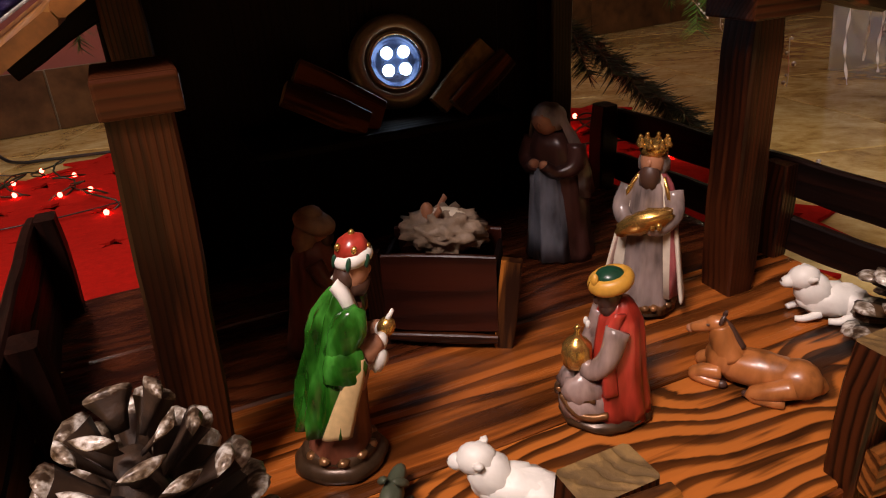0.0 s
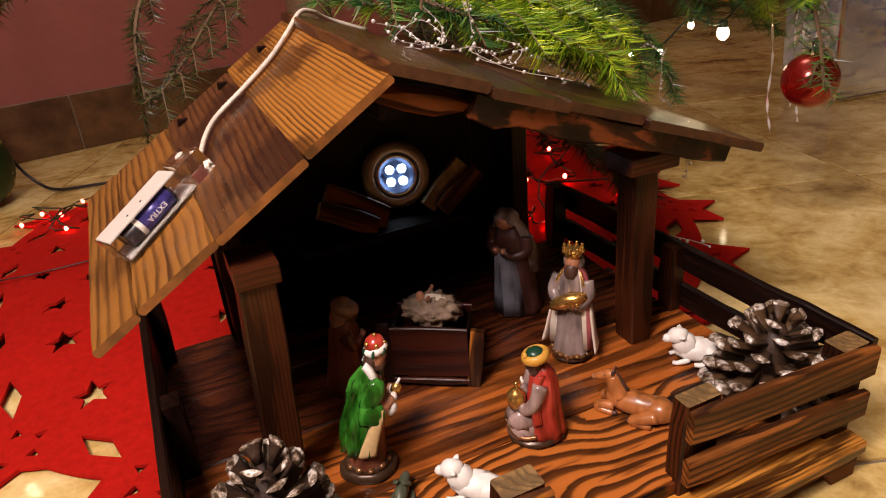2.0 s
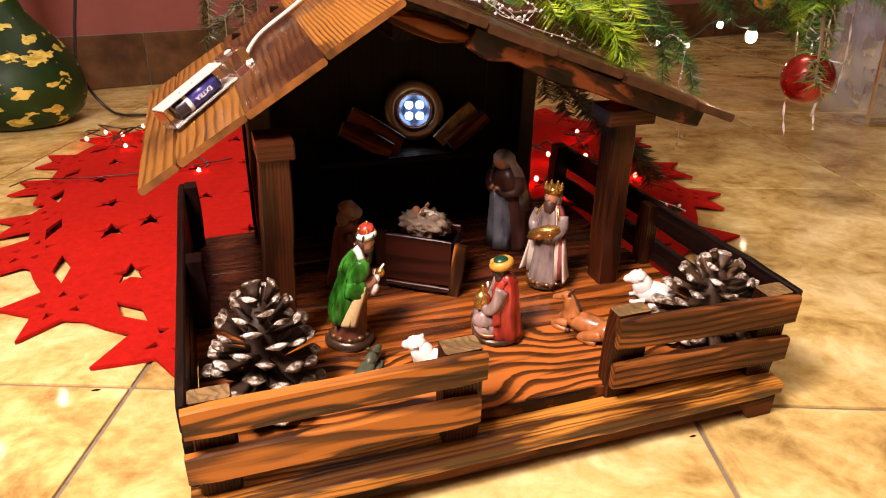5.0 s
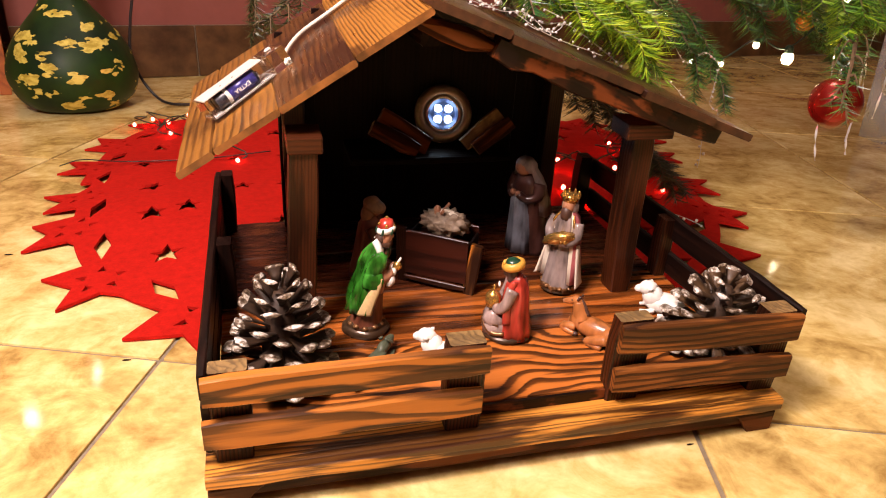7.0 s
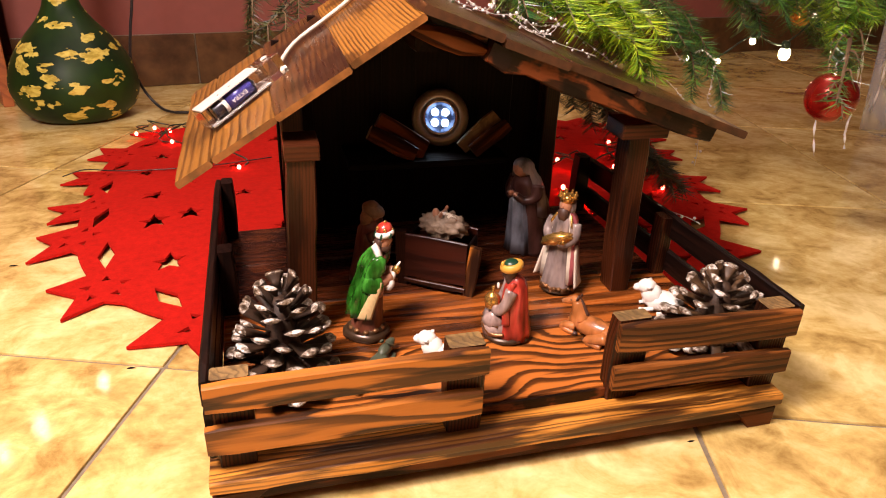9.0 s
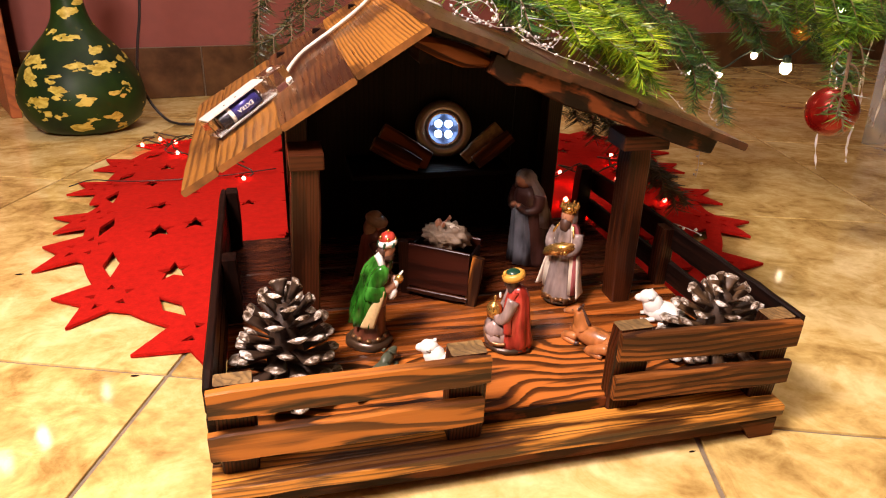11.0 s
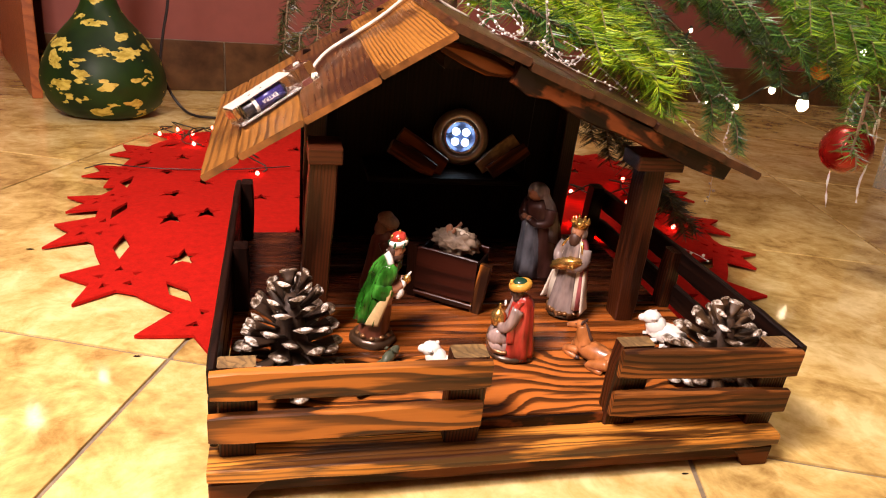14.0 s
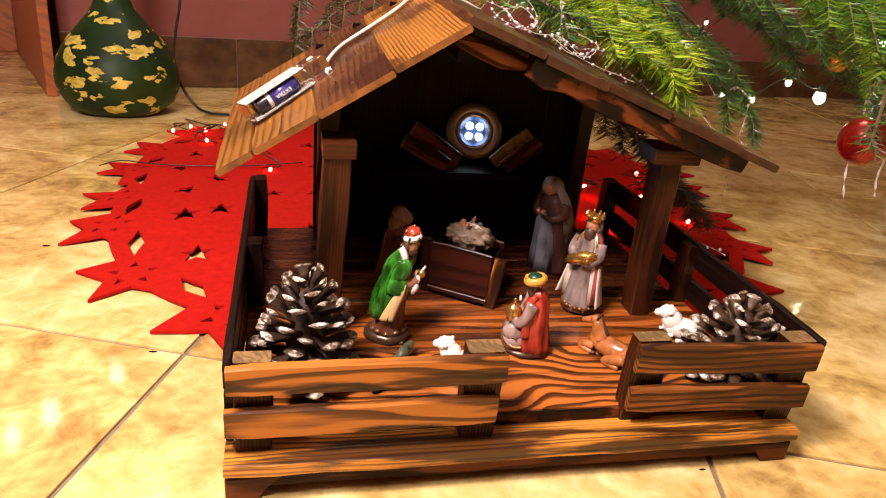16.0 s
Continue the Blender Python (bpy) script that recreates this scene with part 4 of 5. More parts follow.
def donkey():
    bm = bmesh.new()
    blob(bm, (-0.3, 0, 0.8), (2.3, 0.85, 0.85), 0, rough=0.14, seg=18)
    blob(bm, (1.7, 0, 1.3), (0.8, 0.55, 0.75), 0, (0, -30, 0), 0.1, 2, 14)
    blob(bm, (2.4, 0, 1.5), (0.8, 0.42, 0.42), 0, (0, 20, 0), seg=12)
    for s in (-1, 1):
        blob(bm, (1.9, 0.45 * s, 2.1), (0.18, 0.2, 0.6), 0, (25 * s, -25, 0), seg=8)
        tube(bm, smooth_line([(0.9, 0.6 * s, 0.5), (1.7, 0.75 * s, 0.3), (2.3, 0.6 * s, 0.25)], 4), 0.28, 0, 8, 0.2)
        tube(bm, smooth_line([(-1.5, 0.7 * s, 0.5), (-0.8, 0.95 * s, 0.3), (-0.2, 0.9 * s, 0.25)], 4), 0.32, 0, 8, 0.2)
    figurine("donkey_figurine", bm, [STONEGREEN], (11.1, 6.9, DECK), 55, "small lying grey-green painted resin donkey", "figurine", (1.15, 0.8, 0.66))


green_king()
red_king()
white_king()
veiled_woman()
kneeling_figure()
sheep((16.5, 6.7, DECK), 146, 0.80, "lying white resin lamb with a small dark eye")
sheep((37.1, 10.3, DECK), 150, 0.84, "lying white resin lamb beside a frosted pine cone")
foal()
donkey()


# ---- manger with the infant on straw ----
def manger():
    at, turn = (19.4, 19.1, DECK), -33
    t = thing("manger", "small dark stained wooden manger with slanted end boards", "manger", at=at, turn=turn)
    t.matrix_world = TILT @ t.matrix_world @ Matrix.Diagonal((0.83, 0.84, 0.87, 1))

    def pl(name, a, b, w, th, mat, up, s, label=""):
        ob = plank(name, a, b, w, th, mat, None, up=up, seed=s, label=label, bevel=0.08, wobble=0.03)
        ob.parent = t
        return ob

    pl("front_board", (-3.4, -2.0, 3.55), (3.4, -2.0, 3.55), 4.9, 0.4, MANGERWOOD, (0, -1, 0), 1)
    pl("back_board", (-3.4, 2.0, 3.55), (3.4, 2.0, 3.55), 4.9, 0.4, MANGERWOOD, (0, -1, 0), 5)
    pl("bottom_rail", (-3.4, -2.25, 0.75), (3.4, -2.25, 0.75), 0.6, 0.4, POSTWOOD, (0, -1, 0), 9)
    pl("bottom_board", (-3.4, 0, 1.2), (3.4, 0, 1.2), 3.6, 0.3, DARKWOOD, (0, 0, 1), 10)
    for x, zt, ln in ((-3.7, 6.0, -0.4), (3.7, 5.6, 0.6)):
        pl("end_post", (x, -1.75, 0), (x + ln, -1.75, zt), 1.3, 0.7, POSTWOOD if x < 0 else PLANK, (0, -1, 0), int(x * 10))
        pl("end_board", (x * 0.9, -1.75, 3.2), (x * 0.9, 1.75, 3.2), 4.4, 0.35, DARKWOOD, (1, 0, 0), int(x * 30))
    # straw and infant: one plain figure that lies on it
    bm = bmesh.new()
    blob(bm, (0, 0, 0.35), (2.8, 1.9, 1.0), 0, rough=0.42, freq=2.4, seg=44, seed=2)
    blob(bm, (0.3, -0.1, 1.05), (1.3, 0.6, 0.45), 1, rough=0.15, seg=14)
    blob(bm, (-0.95, -0.1, 1.25), (0.48, 0.46, 0.48), 2, seg=12)
    for s in (-1, 1):
        tube(bm, smooth_line([(-0.3, 0.4 * s, 1.25), (-0.2, 0.95 * s, 1.35), (0.1, 1.2 * s, 1.7)], 4), 0.17, 2, 8)
    m = TILT @ cm((19.5, 19.2, DECK + 5.3), rz=turn) @ Matrix.Diagonal((0.76, 0.75, 1.1, 1))
    ob = part("infant_figurine", bm, [HAY, PALE, SKIN], None, smooth=True, at=m)
    tagged(ob, "cream resin infant lying on straw in the manger", "figurine", "nativity figurines")


manger()


# ---- pine cones with frosted tips ----
def scale_mesh(body):
    """One woody scale, one unit long: a narrow stalk that widens to a thick rhombic shield with a keel and a small knob, frosted at its end."""
    bm = bmesh.new()
    rows = []
    for x, w, up, down, z in ((0.0, 0.10, 0.04, 0.05, 0.0), (0.40, 0.15, 0.045, 0.05, 0.0), (0.66, 0.23, 0.05, 0.07, 0.01), (0.82, 0.285, 0.06, 0.11, 0.02), (0.92, 0.27, 0.07, 0.13, 0.03), (0.975, 0.19, 0.06, 0.10, 0.025)):
        rows.append([bm.verts.new(p) for p in ((x, -w, z), (x + 0.01, -w * 0.5, z - down * 0.7), (x + 0.02, 0, z - down), (x + 0.01, w * 0.5, z - down * 0.7), (x, w, z),
                                               (x - 0.01, w * 0.5, z + up * 0.75), (x - 0.02, 0, z + up), (x - 0.01, -w * 0.5, z + up * 0.75))])
    for i, (r, q) in enumerate(zip(rows, rows[1:])):
        for k in range(8):
            bm.faces.new((r[k], r[(k + 1) % 8], q[(k + 1) % 8], q[k])).material_index = 1 if i >= 4 or (i == 3 and k in (4, 5, 6, 7)) else 0
    bm.faces.new(rows[0][::-1])
    inner = [bm.verts.new((0.995, v.co.y * 0.5, 0.02 + (v.co.z - 0.02) * 0.4)) for v in rows[-1]]
    knob = bm.verts.new((1.03, 0, -0.01))
    for k in range(8):
        bm.faces.new((rows[-1][k], rows[-1][(k + 1) % 8], inner[(k + 1) % 8], inner[k])).material_index = 1
        bm.faces.new((inner[k], inner[(k + 1) % 8], knob)).material_index = 1
    bmesh.ops.recalc_face_normals(bm, faces=bm.faces)
    bmesh.ops.scale(bm, vec=(CM, CM, CM), verts=bm.verts)
    for f in bm.faces:
        f.smooth = True
    data = bpy.data.meshes.new("cone_scale")
    bm.to_mesh(data)
    bm.free()
    data.materials.append(body)
    data.materials.append(FROST)
    return data


SCALE_MESH, SCALE_MESH_TAN = scale_mesh(SCALE_BROWN), scale_mesh(SCALE_TAN)


def pine_cone(at, m, height, radius, count, seed, label, low, high, width, thick, mesh=SCALE_MESH, loose=7, crowd=1.12):
    """low, high: how far the lowest and the highest scales point upwards, in degrees; width, thick: of one scale in centimetres; crowd: above 1 sets more scales low down."""
    t = new("pine_cone")
    t.empty_display_size = 0.02
    t.matrix_world = TILT @ cm(at) @ m
    tagged(t, label, "pine cone", "pine cones")
    bm = bmesh.new()
    lathe(bm, [(radius * 0.2, 0), (radius * 0.34, height * 0.1), (radius * 0.34, height * 0.35), (radius * 0.24, height * 0.6), (radius * 0.1, height * 0.8)], (0, 0, 0), 14, 0)
    part("core", bm, SCALE_BROWN, smooth=True).parent = t
    rnd = random.Random(seed)
    for k in range(count):
        u = ((k + 0.5) / count) ** crowd
        a = k * 137.508 + rnd.uniform(-7, 7)
        reach = radius * (0.94 + 0.24 * u if u < 0.25 else 1.0 - 0.28 * ((u - 0.25) / 0.45) if u < 0.7 else 0.72 - 1.5 * (u - 0.7)) * rnd.uniform(0.93, 1.05)
        reach = max(reach, radius * 0.22)
        tilt = low + (high - low) * u ** 1.3 + rnd.uniform(-loose, loose)
        tip = height * (0.07 + 0.92 * u ** 0.95)
        stem = radius * 0.12
        length = (reach - stem) / max(0.35, math.cos(radians(tilt)))
        size = (0.72 + 0.28 * min(1.0, reach / radius)) * rnd.uniform(0.9, 1.1)
        root = max(tip - length * math.sin(radians(tilt)), 0.3)
        ob = new("scale", mesh)
        ob.matrix_world = cm((0, 0, root), rz=a) @ cm((stem, 0, 0)) @ pose(0, 0, 0, rnd.uniform(-10, 10), -tilt, 0) @ Matrix.Diagonal((length, width * size / 0.56, thick * size / 0.19, 1))
        ob.parent = t
    return t


pine_cone((4.65, 7.1, DECK), pose(0, 0, 0, 2, 1, 0), 9.3, 3.95, 64, 3, "upright brown pine cone with silver frosted scale tips", -14, 62, 1.45, 0.44)
pine_cone((38.2, 5.4, DECK), pose(0, 0, 0, 6, 0, 0), 7.4, 4.3, 62, 9, "wide open brown pine cone with silver frosted tips beside the fence", -16, 58, 1.45, 0.5, SCALE_MESH_TAN, 11, 1.4)


# ---- push light with wood offcuts on the shelf ----
def push_light():
    t = thing("push_light", "round champagne coloured battery push light with four white leds", "push light", at=(21.8, 30.2, 16.55), turn=0)
    t.matrix_world = TILT @ t.matrix_world
    face = pose(0, 0, 0, 74, 0, -14)

    def pc(name, bm, mat, label="", smooth=True):
        ob = part(name, bm, mat, None, label, smooth)
        ob.parent = t
        ob.matrix_parent_inverse = Matrix()
        ob.matrix_basis = face
        return ob

    bm = bmesh.new()
    lathe(bm, [(2.3, -1.6), (2.75, -1.2), (2.85, -0.4), (2.8, 0.15), (2.55, 0.5), (1.95, 0.72), (1.9, 0.6), (1.85, 0.05)], (0, 0, 0), 40, 0)
    pc("body", bm, SILVERRIM)
    bm = bmesh.new()
    lathe(bm, [(1.84, 0.0), (1.84, 0.1), (1.72, 0.5), (1.5, 0.62), (1.5, 0.52), (1.66, 0.42), (1.7, 0.08)], (0, 0, 0), 40, 0)
    pc("reflector_ring", bm, CHROME, "chrome ring round the leds")
    bm = bmesh.new()
    lathe(bm, [(1.75, 0.06), (1.7, 0.12), (0.1, 0.14)], (0, 0, 0), 32, 0)
    pc("reflector", bm, SATIN)
    for x, y in ((0.62, 0.62), (-0.62, 0.62), (-0.62, -0.62), (0.62, -0.62)):
        bm = bmesh.new()
        blob(bm, (x * 0.82, y * 0.82, 0.36), (0.37, 0.37, 0.28), 0, seg=14)
        pc("led", bm, LED)


push_light()
for k, (x0, z0, x1, z1, y, w) in enumerate(((19.8, 14.0, 15.2, 16.9, 28.2, 2.2), (18.6, 14.0, 14.3, 16.3, 27.2, 1.5), (23.5, 14.0, 27.1, 17.0, 28.2, 1.6), (24.3, 14.0, 27.9, 16.5, 27.2, 1.5))):
    ob = plank("wood_offcut", (x0, y - 0.2, z0), (x1, y + 0.3, z1), w, 0.9, SAWN if k == 2 else RAFTERWOOD, None, up=(0.1, -1, 0.6), seed=k + 3, wobble=0.1, ends=SAWN)
    ob.matrix_world = TILT @ ob.matrix_world
    tagged(ob, "varnished wooden offcut leaning beside the push light", "wood offcut", "wood offcuts")


# ---- battery box with its lead on the roof ----
def battery_box():
    a = Vector((6.05, 2.6, 3.9)).normalized()
    n = Vector((-0.525, -0.079, 0.847))
    n = (n - n.dot(a) * a).normalized()
    w = n.cross(a)
    m = Matrix((a, w, n)).transposed().to_4x4()
    m.translation = (Vector((1.34, 15.25, 21.92)) + n * 0.1) * CM
    t = new("battery_box")
    t.empty_display_size = 0.02
    t.matrix_world = m @ Matrix.Diagonal((0.9, 0.86, 0.86, 1))
    tagged(t, "clear plastic battery box with a violet battery lying on the roof", "battery box")

    def pc(name, lo, hi, mat, label="", bevel=0.1):
        ob = part(name, bevelled(bmesh.new(), lo, hi, bevel), mat, None, label)
        ob.parent = t
        return ob

    pc("tray", (0.15, 0.2, 0.0), (6.3, 3.1, 0.14), CLOUDY)
    lid = pc("lid", (0.1, 0.25, 1.62), (6.0, 3.05, 1.78), WHITECASE, "white paper-covered lid")
    for x in (2.2, 3.4):
        bm = bmesh.new()
        blob(bm, (x, 1.2, 1.79), (0.1, 0.1, 0.04), 0, seg=8)
        part("screw", bm, BLACK).parent = t
    for k, y in enumerate((0.92, 2.35)):
        bm = bmesh.new()
        mm = Matrix.Rotation(radians(90), 4, "Y")
        lathe(bm, [(0.66, 0.95), (0.7, 1.0), (0.7, 4.95), (0.66, 5.0)], (0, y, 0.84), 22, 0, m=mm)
        lathe(bm, [(0.705, 1.9), (0.705, 2.25)], (0, y, 0.84), 22, 1, m=mm)
        lathe(bm, [(0.702, 2.27), (0.702, 4.8)], (0, y, 0.84), 22, 2, m=mm)
        lathe(bm, [(0.3, 5.0), (0.3, 5.25), (0.05, 5.27)], (0, y, 0.84), 12, 3, m=mm)
        ob = part("battery", bm, [DARKWRAP, WHITECASE, BLUEWRAP, CHROME], None, "violet and black battery", True)
        ob.parent = t
        if k == 0:
            font = bpy.data.curves.new("battery_print", "FONT")
            font.body = "EXTRA"
            font.size, font.extrude = 0.0050, 0.0001
            font.align_x = "CENTER"
            font.materials.append(WHITECASE)
            txt = new("battery_print", font)
            txt.matrix_world = pose(0.034, 0.00165, 0.0080, 78, 0, 0) @ pose(0, 0, 0, 0, 0, 180) @ pose(0, -0.002, 0.0004)
            txt.parent = ob
    for lo, hi in (((0.0, 0.0, 0.0), (6.4, 0.1, 1.7)), ((0.0, 0.0, 0.0), (0.1, 3.2, 1.7)), ((6.4, 0.0, 0.0), (8.1, 3.2, 1.75))):
        c = pc("clear_wall", lo, hi, CLEAR, "clear plastic", 0.06)
        c.visible_shadow = False
    bm = bmesh.new()
    blob(bm, (7.3, 1.6, 1.8), (0.35, 0.3, 0.16), 0, seg=10)
    part("switch", bm, WHITECASE).parent = t
    # lead
    bm = bmesh.new()
    path = smooth_line([(6.5, 18.4, 25.6), (6.6, 20.6, 26.0), (8.03, 24.0, 27.16), (10.58, 24.82, 28.85), (12.87, 25.63, 30.4), (14.66, 27.25, 31.7), (16.32, 29.1, 32.9), (17.6, 30.2, 32.7), (19.4, 33.0, 31.9), (22.9, 34.2, 30.5)], 8)
    tube(bm, path, 0.17, 0, 8)
    ob = tagged(part("light_lead", bm, CABLEWHITE, smooth=True), "thin white lead running over the wooden roof", "cable")


battery_box()


# ---- red felt tree skirt with star cut-outs ----
MAT_C, MAT_R = Vector((27, 72, 0)), 56.0


def star(c, r, turn, inner=0.42):
    return [(c[0] + (r if k % 2 == 0 else r * inner) * math.cos(turn + math.pi * k / 5), c[1] + (r if k % 2 == 0 else r * inner) * math.sin(turn + math.pi * k / 5)) for k in range(10)]


def skirt_point(r, a):
    """A place on the skirt, which is a little oval: r in the units of a round one, and its angle."""
    c, s = math.cos(a), math.sin(a)
    rx, ry, n = (48.0 + 10.0 * max(0.0, min(1.0, (s + 0.1) / 0.35)), 57.0, 2.3) if c > 0 else (51.0, 55.8, 2.75) if s < 0 else (52.8, 58.0, 3.2)
    b = (abs(c / rx) ** n + abs(s / ry) ** n) ** (-1 / n)
    return (MAT_C.x + r / MAT_R * b * c, MAT_C.y + r / MAT_R * b * s)


def bent(loop):
    out = []
    for x, y in loop:
        d = Vector((x - MAT_C.x, y - MAT_C.y))
        out.append(skirt_point(d.length, math.atan2(d.y, d.x)))
    return out


def far_crossing(loop, a):
    """How far out a ray from the middle of the skirt leaves a closed outline; 0 where it misses it."""
    dx, dy = math.cos(a), math.sin(a)
    best = 0.0
    for (x0, y0), (x1, y1) in zip(loop, loop[1:] + loop[:1]):
        x0, y0, x1, y1 = x0 - MAT_C.x, y0 - MAT_C.y, x1 - MAT_C.x, y1 - MAT_C.y
        c0, c1 = dx * y0 - dy * x0, dx * y1 - dy * x1
        if c0 * c1 <= 0 and c0 != c1:
            k = c0 / (c0 - c1)
            best = max(best, dx * (x0 + (x1 - x0) * k) + dy * (y0 + (y1 - y0) * k))
    return best


def tree_skirt():
    """Felt cut as a disc with a border of joined stars; slits between them, small cuts in them, and rings of star holes."""
    rnd = random.Random(4)
    n = 21
    first = radians(-138.5)
    stars, holes = [], []
    for k in range(n):
        a = first + 2 * math.pi * k / n + rnd.uniform(-0.02, 0.02)
        c = (MAT_C.x + 51.4 * math.cos(a), MAT_C.y + 51.4 * math.sin(a))
        turn = a + math.pi / 5 + rnd.uniform(-0.22, 0.22)
        size = 6.7 * rnd.uniform(0.94, 1.08)
        stars.append((a, star(c, size, turn, 0.44)))
        for m in range(5):
            b = turn + 2 * math.pi * m / 5
            o, u, v = Vector(c) + Vector((math.cos(b), math.sin(b))) * 2.1, Vector((math.cos(b), math.sin(b))), Vector((-math.sin(b), math.cos(b)))
            holes.append([tuple(o + u * x + v * y) for x, y in ((-0.4, -0.5), (0.8, 0.0), (-0.4, 0.5))])
        b = a + math.pi / n
        o, u, v = Vector((MAT_C.x + 48.9 * math.cos(b), MAT_C.y + 48.9 * math.sin(b))), Vector((math.cos(b), math.sin(b))), Vector((-math.sin(b), math.cos(b)))
        q = rnd.uniform(0.9, 1.15)
        holes.append([tuple(o + v * x * q + u * y) for x, y in ((-3.1, -0.9), (-0.2, 0.9), (3.1, 0.7), (0.3, -1.1))])
    for rad, count, size, off in ((42.8, 21, 2.1, 0.0), (36.2, 14, 2.0, 0.35), (28.5, 11, 1.9, 0.1), (20.5, 8, 1.9, 0.4), (13.0, 5, 1.8, 0.0)):
        for k in range(count):
            a = first + 2 * math.pi * (k + off) / count + rnd.uniform(-0.03, 0.03)
            r = rad + rnd.uniform(-1.0, 1.0)
            holes.append(star((MAT_C.x + r * math.cos(a), MAT_C.y + r * math.sin(a)), size * rnd.uniform(0.92, 1.12), a + rnd.uniform(-0.6, 0.6)))
    angles = sorted({round(2 * math.pi * k / 540, 5) for k in range(540)} | {round(math.atan2(y - MAT_C.y, x - MAT_C.x) % (2 * math.pi), 5) for _, st in stars for x, y in st})
    outer = []
    for a in angles:
        r = 51.8
        for mid, loop in stars:
            if abs((a - mid + math.pi) % (2 * math.pi) - math.pi) < 0.25:
                r = max(r, far_crossing(loop, a))
        outer.append((MAT_C.x + r * math.cos(a), MAT_C.y + r * math.sin(a)))
    bm = bmesh.new()
    edges = []
    for loop in [outer] + holes:
        vs = [bm.verts.new((x, y, 0)) for x, y in bent(loop)]
        edges += [bm.edges.new((vs[i], vs[(i + 1) % len(vs)])) for i in range(len(vs))]
    bmesh.ops.triangle_fill(bm, use_beauty=True, use_dissolve=False, edges=edges, normal=(0, 0, 1))
    for _ in range(3):
        bmesh.ops.subdivide_edges(bm, edges=[e for e in bm.edges if e.calc_length() > 5.0 and not e.is_boundary], cuts=1)
        bmesh.ops.triangulate(bm, faces=[f for f in bm.faces if len(f.verts) > 3])
    got = bmesh.ops.extrude_face_region(bm, geom=list(bm.faces))
    under = {v for v in got["geom"] if isinstance(v, bmesh.types.BMVert)}
    for v in bm.verts:
        d = math.hypot(v.co.x - MAT_C.x, v.co.y - MAT_C.y) / MAT_R
        swell = max(0.0, min(1.0, (1.02 - d) / 0.25))
        v.co.z = 0.12 + 1.05 * swell * (0.8 + 0.9 * noise.noise((v.co.x * 0.06, v.co.y * 0.06, 2.0))) + (0.0 if v in under else 0.34)
    ob = part("tree_skirt", bm, FELT)
    tagged(ob, "round red felt tree skirt with cut-out stars on the tiles", "tree skirt")


tree_skirt()
bm = bmesh.new()
tube(bm, smooth_line([(-27, 83.0, 0.6), (-23.5, 82.3, 1.7), (-19.4, 80.2, 1.9), (-15.4, 79.3, 1.9), (-9.5, 79.2, 1.9), (-3, 80, 1.9), (6, 83, 1.9)], 8), 0.1, 0, 6)
tagged(part("thin_wire", bm, BLACK, smooth=True), "thin dark wire lying across the red felt", "cable")


# ---- fir tree ----
def needles(bm, p, d, side, length, rnd, slot=0):
    """One needle: a thin three-sided spike."""
    tip = p + (side * 0.86 + d * 0.5).normalized() * length
    u = side.cross(d).normalized() * 0.055
    v = d * 0.09
    vs = [bm.verts.new(q) for q in (p + u, p - u - v * 0.6, p - u + v, tip)]
    for f in ((0, 1, 3), (1, 2, 3), (2, 0, 3)):
        bm.faces.new([vs[i] for i in f]).material_index = slot


def spray(bm_n, bm_t, points, rnd, twig_len, step, needle, density, side_up=(0, 0, 1)):
    """A fir branch: a bowed limb with side twigs in a flat fan, all set with needles."""
    line = smooth_line(points, 8)
    total = sum((b - a).length for a, b in zip(line, line[1:]))
    tube(bm_t, line, 0.5 if total > 30 else 0.28, 0, 6, 0.12)
    up = Vector(side_up)

    def dress(path, dens, ln):
        for a, b in zip(path, path[1:]):
            seg = b - a
            if seg.length < 1e-5:
                continue
            d = seg.normalized()
            s = d.cross(up).normalized()
            n = max(1, int(seg.length * dens * 1.6))
            for k in range(n):
                p = a + seg * ((k + rnd.random()) / n)
                ang = rnd.choice((rnd.uniform(-0.8, 1.05), math.pi - rnd.uniform(-0.8, 1.05)))
                w = s * math.cos(ang) + s.cross(d) * -math.sin(ang) * 0.9
                needles(bm_n, p, d, w.normalized(), ln * rnd.uniform(0.75, 1.1), rnd)

    run, nxt, sgn = 0.0, total * 0.15, 1
    dress(line[len(line) // 4:], density, needle)
    for a, b in zip(line, line[1:]):
        run += (b - a).length
        if run > nxt:
            nxt += step
            sgn = -sgn
            d = (b - a).normalized()
            s = d.cross(up).normalized() * sgn
            left = 1 - run / total
            ln = twig_len * (0.35 + 0.75 * left) * rnd.uniform(0.8, 1.15)
            mid = b + (s * 0.75 + d * 0.65) * ln * 0.5 + up * rnd.uniform(-0.4, 0.5)
            end = b + (s * 0.72 + d * 0.9) * ln + up * rnd.uniform(-2.2, 0.2)
            tw = smooth_line([b, mid, end], 5)
            tube(bm_t, tw, 0.16, 0, 5, 0.07)
            dress(tw, density, needle)


